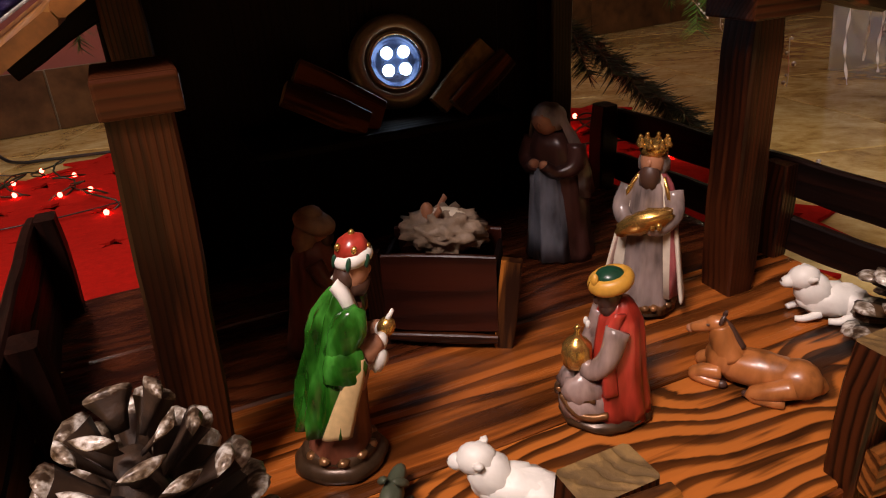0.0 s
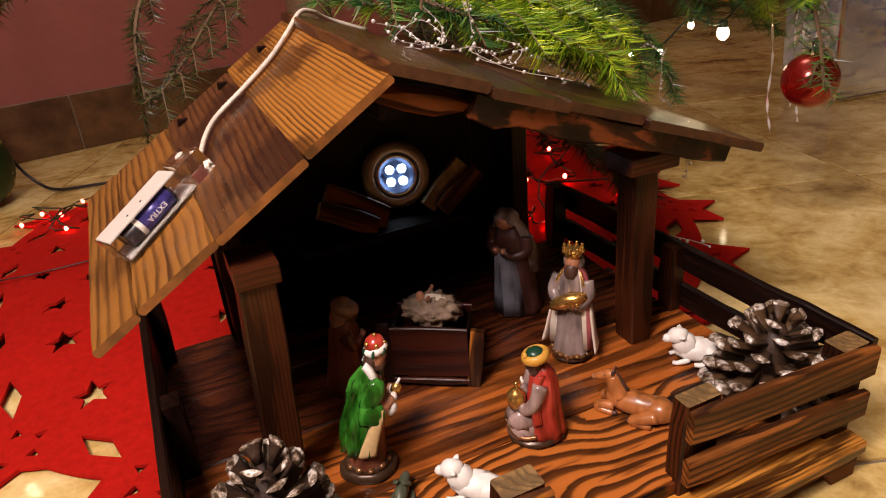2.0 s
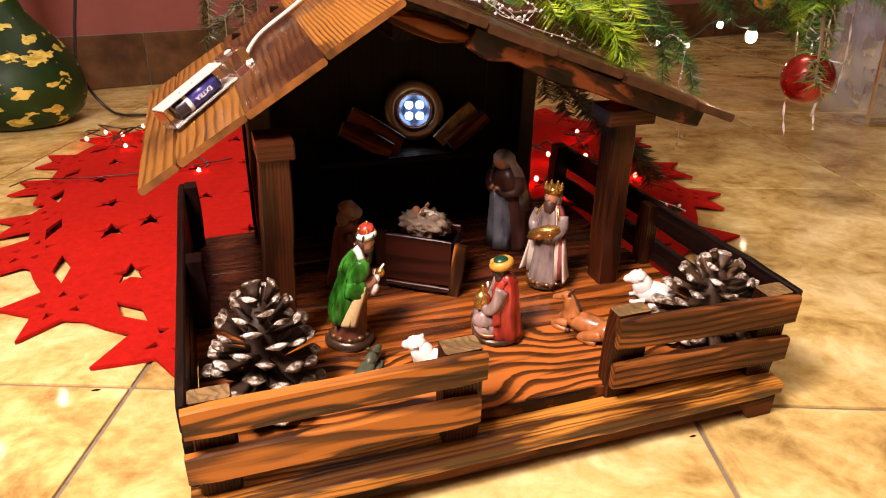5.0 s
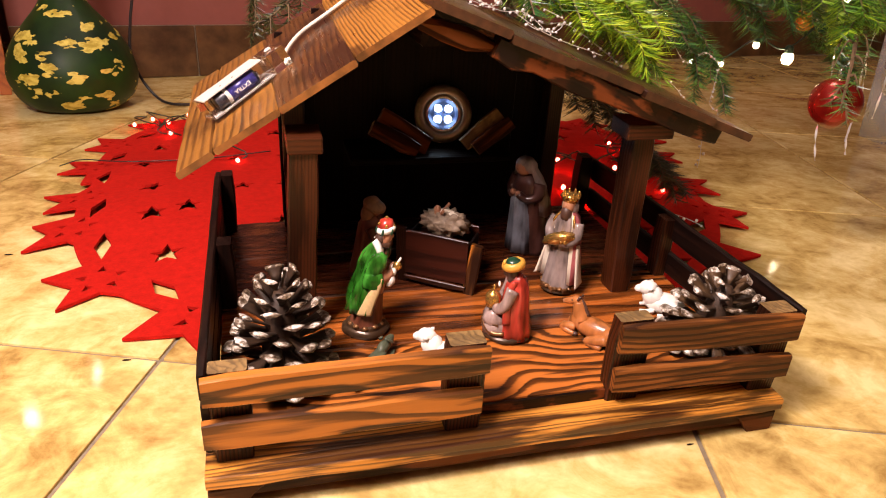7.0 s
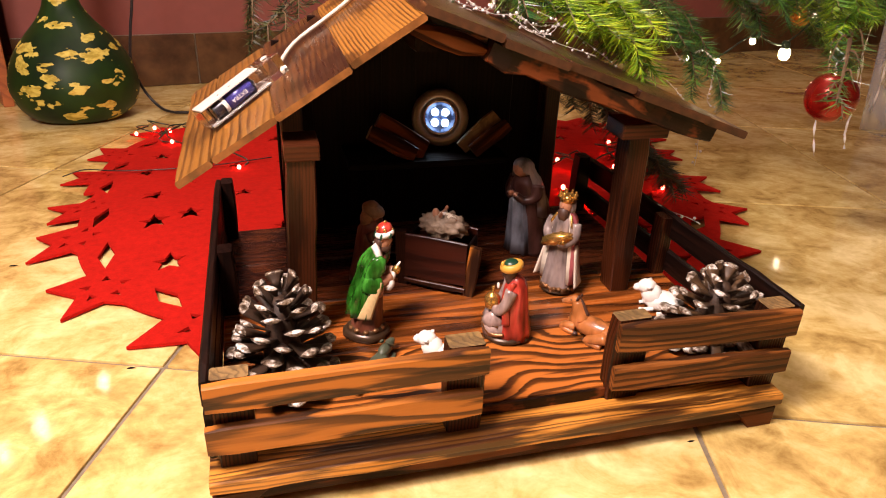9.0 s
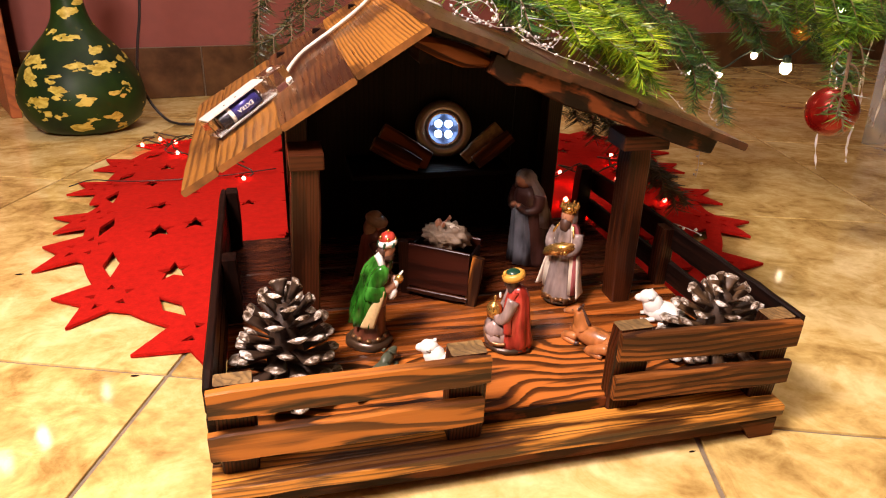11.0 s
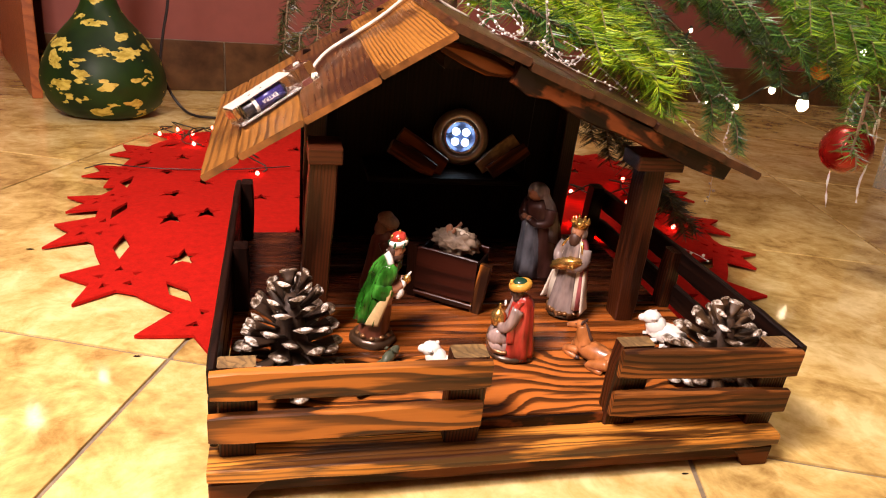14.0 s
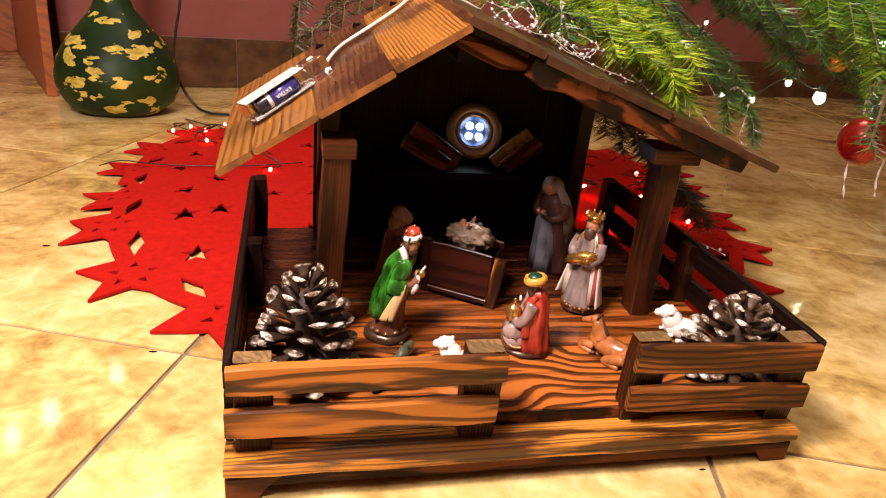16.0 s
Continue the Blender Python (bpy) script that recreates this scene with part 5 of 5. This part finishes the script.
def fir_tree():
    t = thing("fir_tree", "decorated natural fir tree standing on the red felt skirt", "fir tree", at=(28, 74, 0))
    bm = bmesh.new()
    tube(bm, smooth_line([(28, 74, 0.4), (28.3, 74, 40), (27.8, 74.3, 90), (28, 74, 150)], 6), 3.6, 0, 14, 1.2)
    tr = part("trunk", bm, TWIG, None, smooth=True)
    tr.parent = t
    tr.matrix_parent_inverse = t.matrix_world.inverted()
    limbs = [
        ([(24, 58, 41), (27.5, 42, 35.5), (31, 31, 32), (35.5, 25, 29), (39.5, 22.5, 25.8)], 8, 1.5, 2.5, 12, NEEDLEBRIGHT),
        ([(22, 52, 40), (23.5, 38, 35.5), (26, 29, 32.5), (29.5, 24.5, 30.5)], 6, 1.8, 2.0, 9, NEEDLEDARK),
        ([(32, 56, 41), (38, 42, 36), (41, 35, 32), (42.5, 32, 29.5)], 7, 1.6, 2.2, 13, NEEDLE),
        ([(28, 46, 38), (32, 36, 34.5), (36.5, 29, 31.5), (41, 25.5, 28.5)], 7, 1.5, 2.2, 14, NEEDLEBRIGHT),
        ([(33, 48, 40), (38, 39, 35), (41.5, 35, 32)], 7, 1.6, 2.2, 13, NEEDLE),
        ([(75, 37.4, 37.5), (72.9, 33, 32.3), (68.4, 28.5, 27.8), (63.8, 23.5, 25.0), (59.2, 18.8, 21.0)], 3.0, 2.0, 1.7, 4, NEEDLEDARK),
        ([(33, 66, 44), (46, 56, 38), (54, 50, 31), (59, 46, 24.5), (61, 45, 20)], 8, 2.0, 2.2, 9, NEEDLEDARK),
        ([(38, 74, 44), (60, 68, 38), (82, 63, 30), (98, 59, 19.5)], 12, 2.2, 2.4, 8, NEEDLEDARK),
        ([(38, 78, 46), (66, 82, 39), (92, 84, 32), (112, 84, 26)], 13, 2.4, 2.4, 8, NEEDLEDARK),
        ([(36, 70, 34), (42, 58, 25), (46, 48, 18.5), (52, 42, 12), (56, 39, 7.5)], 6.5, 1.5, 2.3, 15, DRYSHADENEEDLE),
        ([(24, 70, 46), (12, 62, 40), (6, 56, 33), (4.6, 53, 24)], 3.0, 2.8, 1.8, 9, DRYSHADENEEDLE),
        ([(22, 80, 50), (2, 86, 42), (-8, 88, 37), (-14, 88, 33)], 8, 3.0, 2.0, 6, DRYSHADENEEDLE),
        ([(38, 70, 50), (62, 58, 41), (80, 50, 34), (92, 45, 28)], 12, 2.2, 2.4, 8, NEEDLEDARK),
        ([(40, 84, 48), (74, 98, 39), (104, 106, 32), (126, 110, 26)], 14, 2.4, 2.4, 7, NEEDLEDARK),
        ([(34, 64, 46), (46, 48, 40), (55, 39, 35), (61, 34, 31)], 9, 2.0, 2.3, 9, NEEDLEDARK),
        ([(30, 90, 50), (44, 110, 42), (58, 128, 37), (68, 140, 34)], 12, 3.0, 2.2, 6, NEEDLEDARK),
        ([(40, 76, 40), (58, 76, 33), (70, 74, 27), (78, 72, 20)], 8, 2.4, 2.1, 8, NEEDLEDARK),
        ([(42, 74, 46), (72, 72, 40), (98, 70, 35), (116, 68, 30)], 13, 2.2, 2.4, 8, NEEDLEDARK),
        ([(40, 80, 52), (72, 90, 44), (104, 94, 38), (130, 96, 33)], 14, 2.4, 2.4, 7, NEEDLEDARK),
        ([(44, 70, 44), (76, 60, 38), (100, 54, 32), (112, 50, 26)], 11, 2.2, 2.4, 8, NEEDLEDARK),
        ([(61.5, 40, 40), (62.6, 34, 35.8), (64.4, 30, 33.1), (67, 27, 30.5)], 7, 1.4, 2.3, 11, NEEDLE),
        ([(68.8, 40, 41.9), (68.3, 34, 36.8), (68.1, 30, 32.2), (67.3, 27, 28.4)], 6, 1.4, 2.3, 11, NEEDLE),
        ([(65, 50, 39.2), (68.2, 45, 35.7), (69.4, 40, 32.2), (70.6, 37, 28.5)], 7, 1.5, 2.3, 11, NEEDLE),
        ([(54, 58, 42), (57, 50, 37.2), (59.7, 45, 33.3), (62.5, 42, 30.3), (65, 40, 27.8)], 7, 1.6, 2.4, 11, NEEDLEDARK),
        ([(70, 60, 42), (75.4, 55, 37.9), (80.9, 52, 33.8), (86.7, 50, 31.2), (91.4, 48, 29.3)], 9, 1.6, 2.4, 11, NEEDLE),
        ([(80, 62, 46), (86.4, 60, 41.1), (88.7, 58, 34.8), (90.4, 56, 29.2), (91.7, 55, 24.3)], 8, 1.8, 2.4, 11, NEEDLEBRIGHT),
        ([(55, 54, 33), (60, 50, 28), (63.2, 48, 23.9), (64.5, 46, 20.4), (65.8, 45, 17)], 5, 1.8, 2.1, 9, NEEDLEDARK),
        ([(24, 44, 38), (28.4, 40, 34.8), (33.1, 34, 31.9), (37.6, 30, 28.8), (40.4, 27, 26.2)], 8, 1.5, 2.5, 11, NEEDLEBRIGHT),
        ([(20, 64, 37), (14.5, 60, 33.1), (9.9, 56, 28.7), (6.3, 52, 26)], 6, 1.8, 2.0, 6, DRYSHADENEEDLE),
        ([(36, 84, 46), (56, 96, 38), (74, 106, 31), (86, 112, 25)], 11, 2.6, 2.3, 7, NEEDLEDARK),
    ]
    for k, (pts, tl, step, nl, dens, mat) in enumerate(limbs):
        rnd = random.Random(100 + k)
        bn, bt = bmesh.new(), bmesh.new()
        spray(bn, bt, pts, rnd, tl, step, nl, dens)
        br = part("branch", bt, TWIG if mat in (NEEDLEDARK, DRYSHADENEEDLE) else NEARTWIG)
        br.parent = t
        br.matrix_parent_inverse = t.matrix_world.inverted()
        ne = part("needles", bn, mat)
        tagged(ne, kind="stuff")
        ne.parent = br
    return t


fir_tree()


# ---- bead garlands, lamps and baubles on the tree ----
def bead_mesh():
    bm = bmesh.new()
    blob(bm, (0, 0, 0), (1, 1, 1), 0, seg=10)
    bmesh.ops.scale(bm, vec=(CM, CM, CM), verts=bm.verts)
    bmesh.ops.recalc_face_normals(bm, faces=bm.faces)
    for f in bm.faces:
        f.smooth = True
    data = bpy.data.meshes.new("bead")
    bm.to_mesh(data)
    bm.free()
    data.materials.append(BEAD)
    return data


BEAD_MESH = bead_mesh()


def bead_string(points, name="bead_garland", step=0.6, size=0.13, seed=0):
    t = thing(name, "thin wire garland of small shiny silver beads", "garland", "bead garlands", at=points[0])
    line = smooth_line(points, 10)
    bm = bmesh.new()
    tube(bm, line, 0.035, 0, 4)
    wire = part("wire", bm, BEAD)
    wire.parent = t
    wire.matrix_parent_inverse = t.matrix_world.inverted()
    rnd = random.Random(seed)
    run, nxt = 0, 0.2
    for a, b in zip(line, line[1:]):
        run += (b - a).length
        if run > nxt:
            nxt = run + step * rnd.uniform(0.5, 1.5)
            s = size * rnd.uniform(0.6, 1.3)
            off = Vector((rnd.uniform(-1, 1), rnd.uniform(-1, 1), rnd.uniform(-1, 1))) * 0.22
            bead = new("bead", BEAD_MESH)
            bead.matrix_world = cm(b + off) @ Matrix.Diagonal((s, s, s, 1))
            bead.parent = t
            bead.matrix_parent_inverse = t.matrix_world.inverted()


for k, pts in enumerate((
    [(20.9, 24, 31.2), (21.9, 24, 30.3), (23.1, 24, 29.9), (24.6, 24, 29.5), (25.2, 24, 30.8), (23.9, 24, 32.4)],
    [(27.9, 26, 33), (28.2, 26, 31.4), (28.6, 26, 29.9), (28.9, 26, 28.6), (30.5, 26, 28), (32.5, 26, 28.2)],
    [(20, 24, 31.8), (22.2, 24, 31.1), (23.4, 23, 29.9), (25.5, 24, 29.8), (24, 25, 31.4), (21.2, 24, 30.3), (23, 23, 29.6)],
    [(27, 23, 32.8), (27.6, 24, 30.5), (28, 24, 28.2), (29.7, 23, 27.6), (31.3, 24, 28.2), (33.1, 24, 27.5), (36.4, 24, 25.4), (37.8, 24, 24.4)],
    [(22, 22, 30.6), (24.5, 22, 29.4), (27, 22, 29.2), (29.4, 22, 27.6), (30.6, 22, 28.6), (28.6, 22, 29.6)],
    [(25.2, 20, 29.4), (27.2, 20, 28.2), (28.7, 20, 27.5), (30.4, 20, 26.9), (32.1, 20, 26.4), (33.6, 20, 25.9)],
    [(53.1, 45, 26.5), (55.2, 45, 25.3), (56.6, 45, 24), (58.2, 45, 22.2), (59.8, 45, 22), (61.4, 45, 23.1), (63.9, 45, 21.5)],
    [(50.5, 38, 21.9), (53, 38, 20), (54.9, 38, 18.3)],
    [(64.4, 45, 22.1), (63.8, 45, 20.6), (63.6, 45, 18.2), (63.5, 45, 16.3), (65.5, 45, 14.8)],
    [(40.1, 30, 27.8), (40, 30, 26.4), (39.9, 30, 24.6), (39.6, 30, 23.7)],
    [(46.6, 22, 17.9), (46.6, 22, 17.1), (46.7, 22, 15.6), (46.6, 22, 14.7)],
    [(40.0, 30, 10.8), (41.4, 25.5, 10.7), (43.4, 18.5, 10.9), (44.2, 16.4, 10.7)],
)):
    bead_string(pts, seed=k)


def tree_lamp(at, r):
    t = thing("tree_lamp", "small warm white glowing bulb of the tree lights", "tree lamp", "tree lamps", at=at)
    bm = bmesh.new()
    blob(bm, (0, 0, 0), (r, r, r * 1.2), 0, seg=12)
    part("bulb", bm, WARMLED, smooth=True).parent = t
    bm = bmesh.new()
    lathe(bm, [(r * 0.7, r * 0.8), (r * 0.75, r * 1.8), (r * 0.4, r * 2.2)], (0, 0, 0), 10, 0)
    part("socket", bm, GREENWIRE).parent = t


for at, r in (((78.6, 50, 21.7), 0.82), ((72.9, 50, 23.5), 0.42), ((67.7, 50, 20.9), 0.35), ((86.4, 50, 29.8), 0.6), ((58.1, 50, 30.7), 0.25), ((57.9, 50, 27.5), 0.2),
              ((63.1, 50, 21.4), 0.4), ((122, 90, 33), 0.5), ((103, 70, 31), 0.3)):
    tree_lamp(at, r)
bm = bmesh.new()
tube(bm, smooth_line([(58.1, 50, 31.3), (57.9, 50, 28.1), (63.1, 50, 22.2), (67.7, 50, 21.6), (72.9, 50, 24.3), (78.6, 50, 23.2), (86.4, 50, 30.6), (103, 70, 31.6), (122, 90, 33.8)], 8), 0.14, 0, 6)
tagged(part("light_string", bm, GREENWIRE, smooth=True), "dark green wire of the tree lights hanging below the branches", "cable")


def bauble(at, r, mat, label):
    t = thing("bauble", label, "bauble", "baubles", at=at)
    bm = bmesh.new()
    blob(bm, (0, 0, 0), (r, r, r), 0, seg=40)
    part("ball", bm, mat, smooth=True).parent = t
    bm = bmesh.new()
    lathe(bm, [(r * 0.2, r * 0.95), (r * 0.2, r * 1.15), (r * 0.05, r * 1.17)], (0, 0, 0), 14, 0)
    part("cap", bm, CHROME, None, "silver metal cap").parent = t
    bm = bmesh.new()
    tube(bm, [(r * 0.12 * math.cos(k * 0.7), 0, r * 1.3 + r * 0.14 * math.sin(k * 0.7)) for k in range(10)], r * 0.025, 0, 5)
    part("hanger", bm, CHROME).parent = t


bauble((62.2, 22.7, 20.8), 2.6, BAUBLERED, "glossy red glass bauble hanging low on the fir tree")
bauble((87.2, 58, 26.4), 1.7, plain("amber_glass", (0.55, 0.22, 0.04), 0.15, 0.4), "small amber glass bauble between the fir branches")
bauble((122, 95, 24), 4.0, plain("teal_bauble", (0.01, 0.07, 0.075), 0.2, 0.4), "dark teal bauble half hidden in the branches")


def tinsel(points, seed):
    bm = bmesh.new()
    line = smooth_line(points, 8)
    rows = []
    for i, p in enumerate(line):
        a = i * 0.7 + seed
        w = Vector((math.cos(a), math.sin(a), 0)) * 0.17
        rows.append((bm.verts.new(p + w), bm.verts.new(p - w), bm.verts.new(p + w.cross(Vector((0, 0, 1))) * 0.25)))
    for r, q in zip(rows, rows[1:]):
        for k in range(3):
            bm.faces.new((r[k], r[(k + 1) % 3], q[(k + 1) % 3], q[k]))
    tagged(part("tinsel_strand", bm, TINSEL), "twisted silver tinsel strand hanging from the tree", "tinsel", "tinsel strands")


for k, pts in enumerate(([(80.8, 44, 24), (81.4, 44, 18), (81.0, 44, 12.6), (82, 44, 8)], [(86.6, 44, 22), (87.2, 44, 17), (86.6, 44, 12), (87.1, 44, 8.7)],
                         [(93, 50, 26), (92.4, 50, 20), (93, 50, 14), (92.6, 50, 9)], [(99, 52, 24), (99.4, 52, 18), (98.8, 52, 12)])):
    tinsel(pts, k)


# ---- red lights on the skirt ----
def red_lights(points, seed):
    t = thing("red_light_string", "dark wire with small red glowing leds lying on the felt", "light string", "red light strings", at=points[0])
    rnd = random.Random(seed)
    line = smooth_line(points, 10)
    bm = bmesh.new()
    wire = [p + Vector((1.9 * math.sin(i * 0.9), 1.6 * math.cos(i * 1.1), 0.9 + 1.1 * math.sin(i * 0.6))) for i, p in enumerate(line)]
    tube(bm, wire, 0.13, 0, 6)
    w = part("wire", bm, GREENWIRE, smooth=True)
    w.parent = t
    w.matrix_parent_inverse = t.matrix_world.inverted()
    for p in points:
        bm = bmesh.new()
        blob(bm, (p[0], p[1], p[2] + 0.5), (0.34, 0.34, 0.42), 0, seg=10)
        led = part("led", bm, REDLED, smooth=True)
        led.parent = t
        led.matrix_parent_inverse = t.matrix_world.inverted()


red_lights([(-19, 108, 1.0), (-16.2, 112.7, 1.0), (-12.9, 109.3, 1.0), (-11.7, 100, 1.0), (-9.6, 116, 1.0), (-4.3, 107.3, 1.0), (-5.5, 94.5, 1.0), (-1.6, 94.5, 1.0), (0.6, 79.2, 1.0)], 1)
red_lights([(63, 52, 1.5), (54.4, 64, 2.5), (52.1, 66.8, 2.5), (60.5, 62.7, 2.0), (66.3, 76.1, 2.5), (48.9, 49, 1.5), (47.5, 54, 2.0)], 2)


# ---- what stands along the wall and beyond ----
def gourd_material():
    n = Nodes("variegated_gourd_skin", 0.48)
    n.put(n.bsdf, "Specular IOR Level", 0.22)
    p = n.coords((1, 1, 2.0), False)
    wobble = n.tree.nodes.new("ShaderNodeTexNoise")
    n.put(wobble, "Scale", 38.0)
    n.put(wobble, "Detail", 3.0)
    n.tree.links.new(p, wobble.inputs["Vector"])
    shift = n.tree.nodes.new("ShaderNodeVectorMath")
    shift.operation = "MULTIPLY_ADD"
    n.tree.links.new(wobble.outputs["Color"], shift.inputs[0])
    shift.inputs[1].default_value = (0.055, 0.055, 0.055)
    n.tree.links.new(p, shift.inputs[2])
    cells = n.tree.nodes.new("ShaderNodeTexVoronoi")
    n.put(cells, "Scale", 19.0)
    n.tree.links.new(shift.outputs[0], cells.inputs["Vector"])
    size = n.math("MULTIPLY_ADD", n.noise(p, 22.0, 2), 0.95, -0.115)
    inside = n.math("SUBTRACT", size, cells.outputs["Distance"])
    spots = n.ramp(inside, [(0.0, (0, 0, 0)), (0.03, (1, 1, 1))])
    tone = n.noise(n.coords((1, 1, 1), False), 9.0, 4)
    green = n.ramp(tone, [(0.35, (0.003, 0.011, 0.004)), (0.65, (0.014, 0.040, 0.005))])
    cream = n.ramp(n.noise(p, 60.0, 3), [(0.35, (0.34, 0.26, 0.030)), (0.6, (0.60, 0.50, 0.105))])
    n.colour(n.mix(spots, green, cream))
    n.bump(spots, 0.2, 0.001)
    return n.mat


def gourd():
    t = thing("gourd", "large dark green gourd with cream yellow blotches on the tiles", "gourd", at=(-33.9, 134, 0))
    bm = bmesh.new()
    prof = [(2, 0.2), (8.0, 0.0), (11.5, 1.2), (14.0, 4.0), (15.4, 8.0), (15.5, 11), (14.6, 15), (12.6, 19), (9.6, 23), (6.6, 26.5), (4.6, 30), (3.8, 34), (3.6, 39), (4.2, 44), (4.0, 48), (2.0, 51)]
    prof = [(p.x, p.z) for p in smooth_line([(r * 0.83, 0, z * 0.80) for r, z in prof], 3)]
    lathe(bm, prof, (0, 0, 0), 56, 0, 0.008, 5)
    part("body", bm, gourd_material(), smooth=True).parent = t
    bm = bmesh.new()
    tube(bm, smooth_line([(0, 0, 40), (0.6, 0, 44), (1.8, 0.4, 47)], 5), 1.1, 0, 8, 0.7)
    part("stalk", bm, TWIG, smooth=True).parent = t


gourd()


def cabinet():
    t = thing("wooden_cabinet", "reddish brown wooden cabinet standing against the pink wall", "cabinet", at=(-84, 205, 0))

    def pc(name, bm, label=""):
        ob = part(name, bm, CABINETWOOD, None, label)
        ob.parent = t
        ob.matrix_parent_inverse = t.matrix_world.inverted()

    a, b = Vector((-51.8, 150.5, 0)), Vector((-84, 231, 0))
    d = (b - a).normalized()
    s = Vector((-d.y, d.x, 0))
    turn = math.degrees(math.atan2(d.y, d.x))
    bm = bevelled(bmesh.new(), (0, 0, 0), (86, 2.4, 120), 0.3, 0, Matrix.Translation(a) @ Matrix.Rotation(radians(turn), 4, "Z"))
    pc("side_panel", bm)
    bm = bevelled(bmesh.new(), (84, 2.4, 1.2), (86, 60, 120), 0.3, 0, Matrix.Translation(a) @ Matrix.Rotation(radians(turn), 4, "Z"))
    pc("front_panel", bm)
    bm = bevelled(bmesh.new(), (84.6, 2.4, 0), (85.4, 60, 1.2), 0.1, 0, Matrix.Translation(a) @ Matrix.Rotation(radians(turn), 4, "Z"))
    pc("plinth", bm)


cabinet()

bm = bmesh.new()
tube(bm, smooth_line([(-18, 141, 60), (-19.5, 140, 40), (-20.5, 140, 26), (-22, 140, 18), (-22.8, 140, 11), (-21, 139.5, 5), (-18, 138, 1.2), (-14.8, 133.6, 0.6), (-9.9, 131.7, 0.6), (4, 128, 0.6)], 8), 0.32, 0, 8)
tagged(part("power_cable", bm, BLACK, smooth=True), "black power cable hanging down to the tiled floor", "cable")


def turned_leg():
    t = thing("furniture_leg", "dark brown turned wooden furniture leg on the tiles", "furniture leg", at=(182, 118, 0))
    bm = bmesh.new()
    lathe(bm, [(2.0, 0), (3.4, 0.8), (4.2, 3), (4.0, 5.2), (2.8, 6.6), (3.4, 7.4), (3.5, 8.4), (2.6, 9.2), (2.6, 11), (3.6, 14), (4.0, 18), (3.6, 26), (3.0, 36), (3.4, 44), (3.4, 60)], (0, 0, 0), 24, 0)
    part("leg", bm, RAFTERWOOD, smooth=True).parent = t


turned_leg()


def gift_box():
    """A clear box of slightly creased film with bright edges."""
    t = thing("gift_box", "upright clear plastic gift box with bright folded edges on the tiles", "gift box", at=(130, 71, 0), turn=-12)
    bm = bmesh.new()
    w, d, h, n = 46.0, 16.0, 30.0, 14

    def sheet(o, u, v, seed):
        rows = []
        for i in range(n + 1):
            row = []
            for k in range(n + 1):
                p = Vector(o) + Vector(u) * (i / n) + Vector(v) * (k / n)
                inner = min(1, 4 * min(i, n - i) / n, 4 * min(k, n - k) / n)
                out = Vector(u).cross(Vector(v)).normalized()
                row.append(bm.verts.new(p + out * 1.1 * inner * noise.noise(p * 0.16 + Vector((seed, 0, 0)))))
            rows.append(row)
        for i in range(n):
            for k in range(n):
                bm.faces.new((rows[i][k], rows[i + 1][k], rows[i + 1][k + 1], rows[i][k + 1]))

    sheet((0, 0, 0), (w, 0, 0), (0, 0, h), 1)
    sheet((0, d, 0), (0, -d, 0), (0, 0, h), 4)
    sheet((w, 0, 0), (0, d, 0), (0, 0, h), 7)
    sheet((w, d, 0), (-w, 0, 0), (0, 0, h), 9)
    sheet((0, 0, h), (w, 0, 0), (0, d, 0), 12)
    bmesh.ops.remove_doubles(bm, verts=bm.verts, dist=0.01)
    film_side = part("film", bm, glass("clear_blue_film", (0.80, 0.88, 1.0), 0.10, 0.9))
    film_side.parent = t
    film_side.visible_shadow = False
    for a, b in (((0, 0, 0), (0, 0, h)), ((w, 0, 0), (w, 0, h)), ((0, 0, 0.4), (w, 0, 0.4)), ((0, 0, h), (w, 0, h)), ((w * 0.3, 0, 0), (w * 0.3, 0, h))):
        bm = bmesh.new()
        tube(bm, [a, b], 0.4, 0, 6)
        part("edge", bm, CHROME, None, "bright folded edge").parent = t


gift_box()

# crumbs on the tiles
for at, sz in (((-8.3, 20.4, 0.12), 0.55), ((34.0, -0.5, 0.1), 0.42), ((-24.7, 47.1, 0.1), 0.7)):
    bm = bmesh.new()
    blob(bm, (0, 0, 0), (sz * 0.7, sz * 0.13, 0.08), 0, (0, 0, 10), 0.3, 2, 8)
    tagged(part("wood_chip", bm, DARKWOOD, at=cm(at, rz=-14)), "small dark wood chip lying on the floor tiles", "wood chip", "wood chips")


def wall_lamp():
    t = thing("wall_lamp", "small wall lamp with four warm glowing bulbs", "wall lamp", at=(-64, 168, 97))
    bm = bmesh.new()
    tube(bm, smooth_line([(-82, 164.5, 108), (-68, 166.5, 102), (-56, 168, 94), (-44, 170, 88)], 6), 0.6, 0, 8)
    w = part("arm", bm, SILVERRIM, smooth=True)
    w.parent = t
    w.matrix_parent_inverse = t.matrix_world.inverted()
    for p, r in (((-68, 162.5, 99), 1.1), ((-49, 166, 88), 0.7), ((-79, 160.5, 106), 0.9), ((-59, 164, 89), 0.8)):
        bm = bmesh.new()
        blob(bm, p, (r, r, r), 0, seg=16)
        ob = part("bulb", bm, WALLBULB, smooth=True)
        ob.parent = t
        ob.matrix_parent_inverse = t.matrix_world.inverted()


wall_lamp()
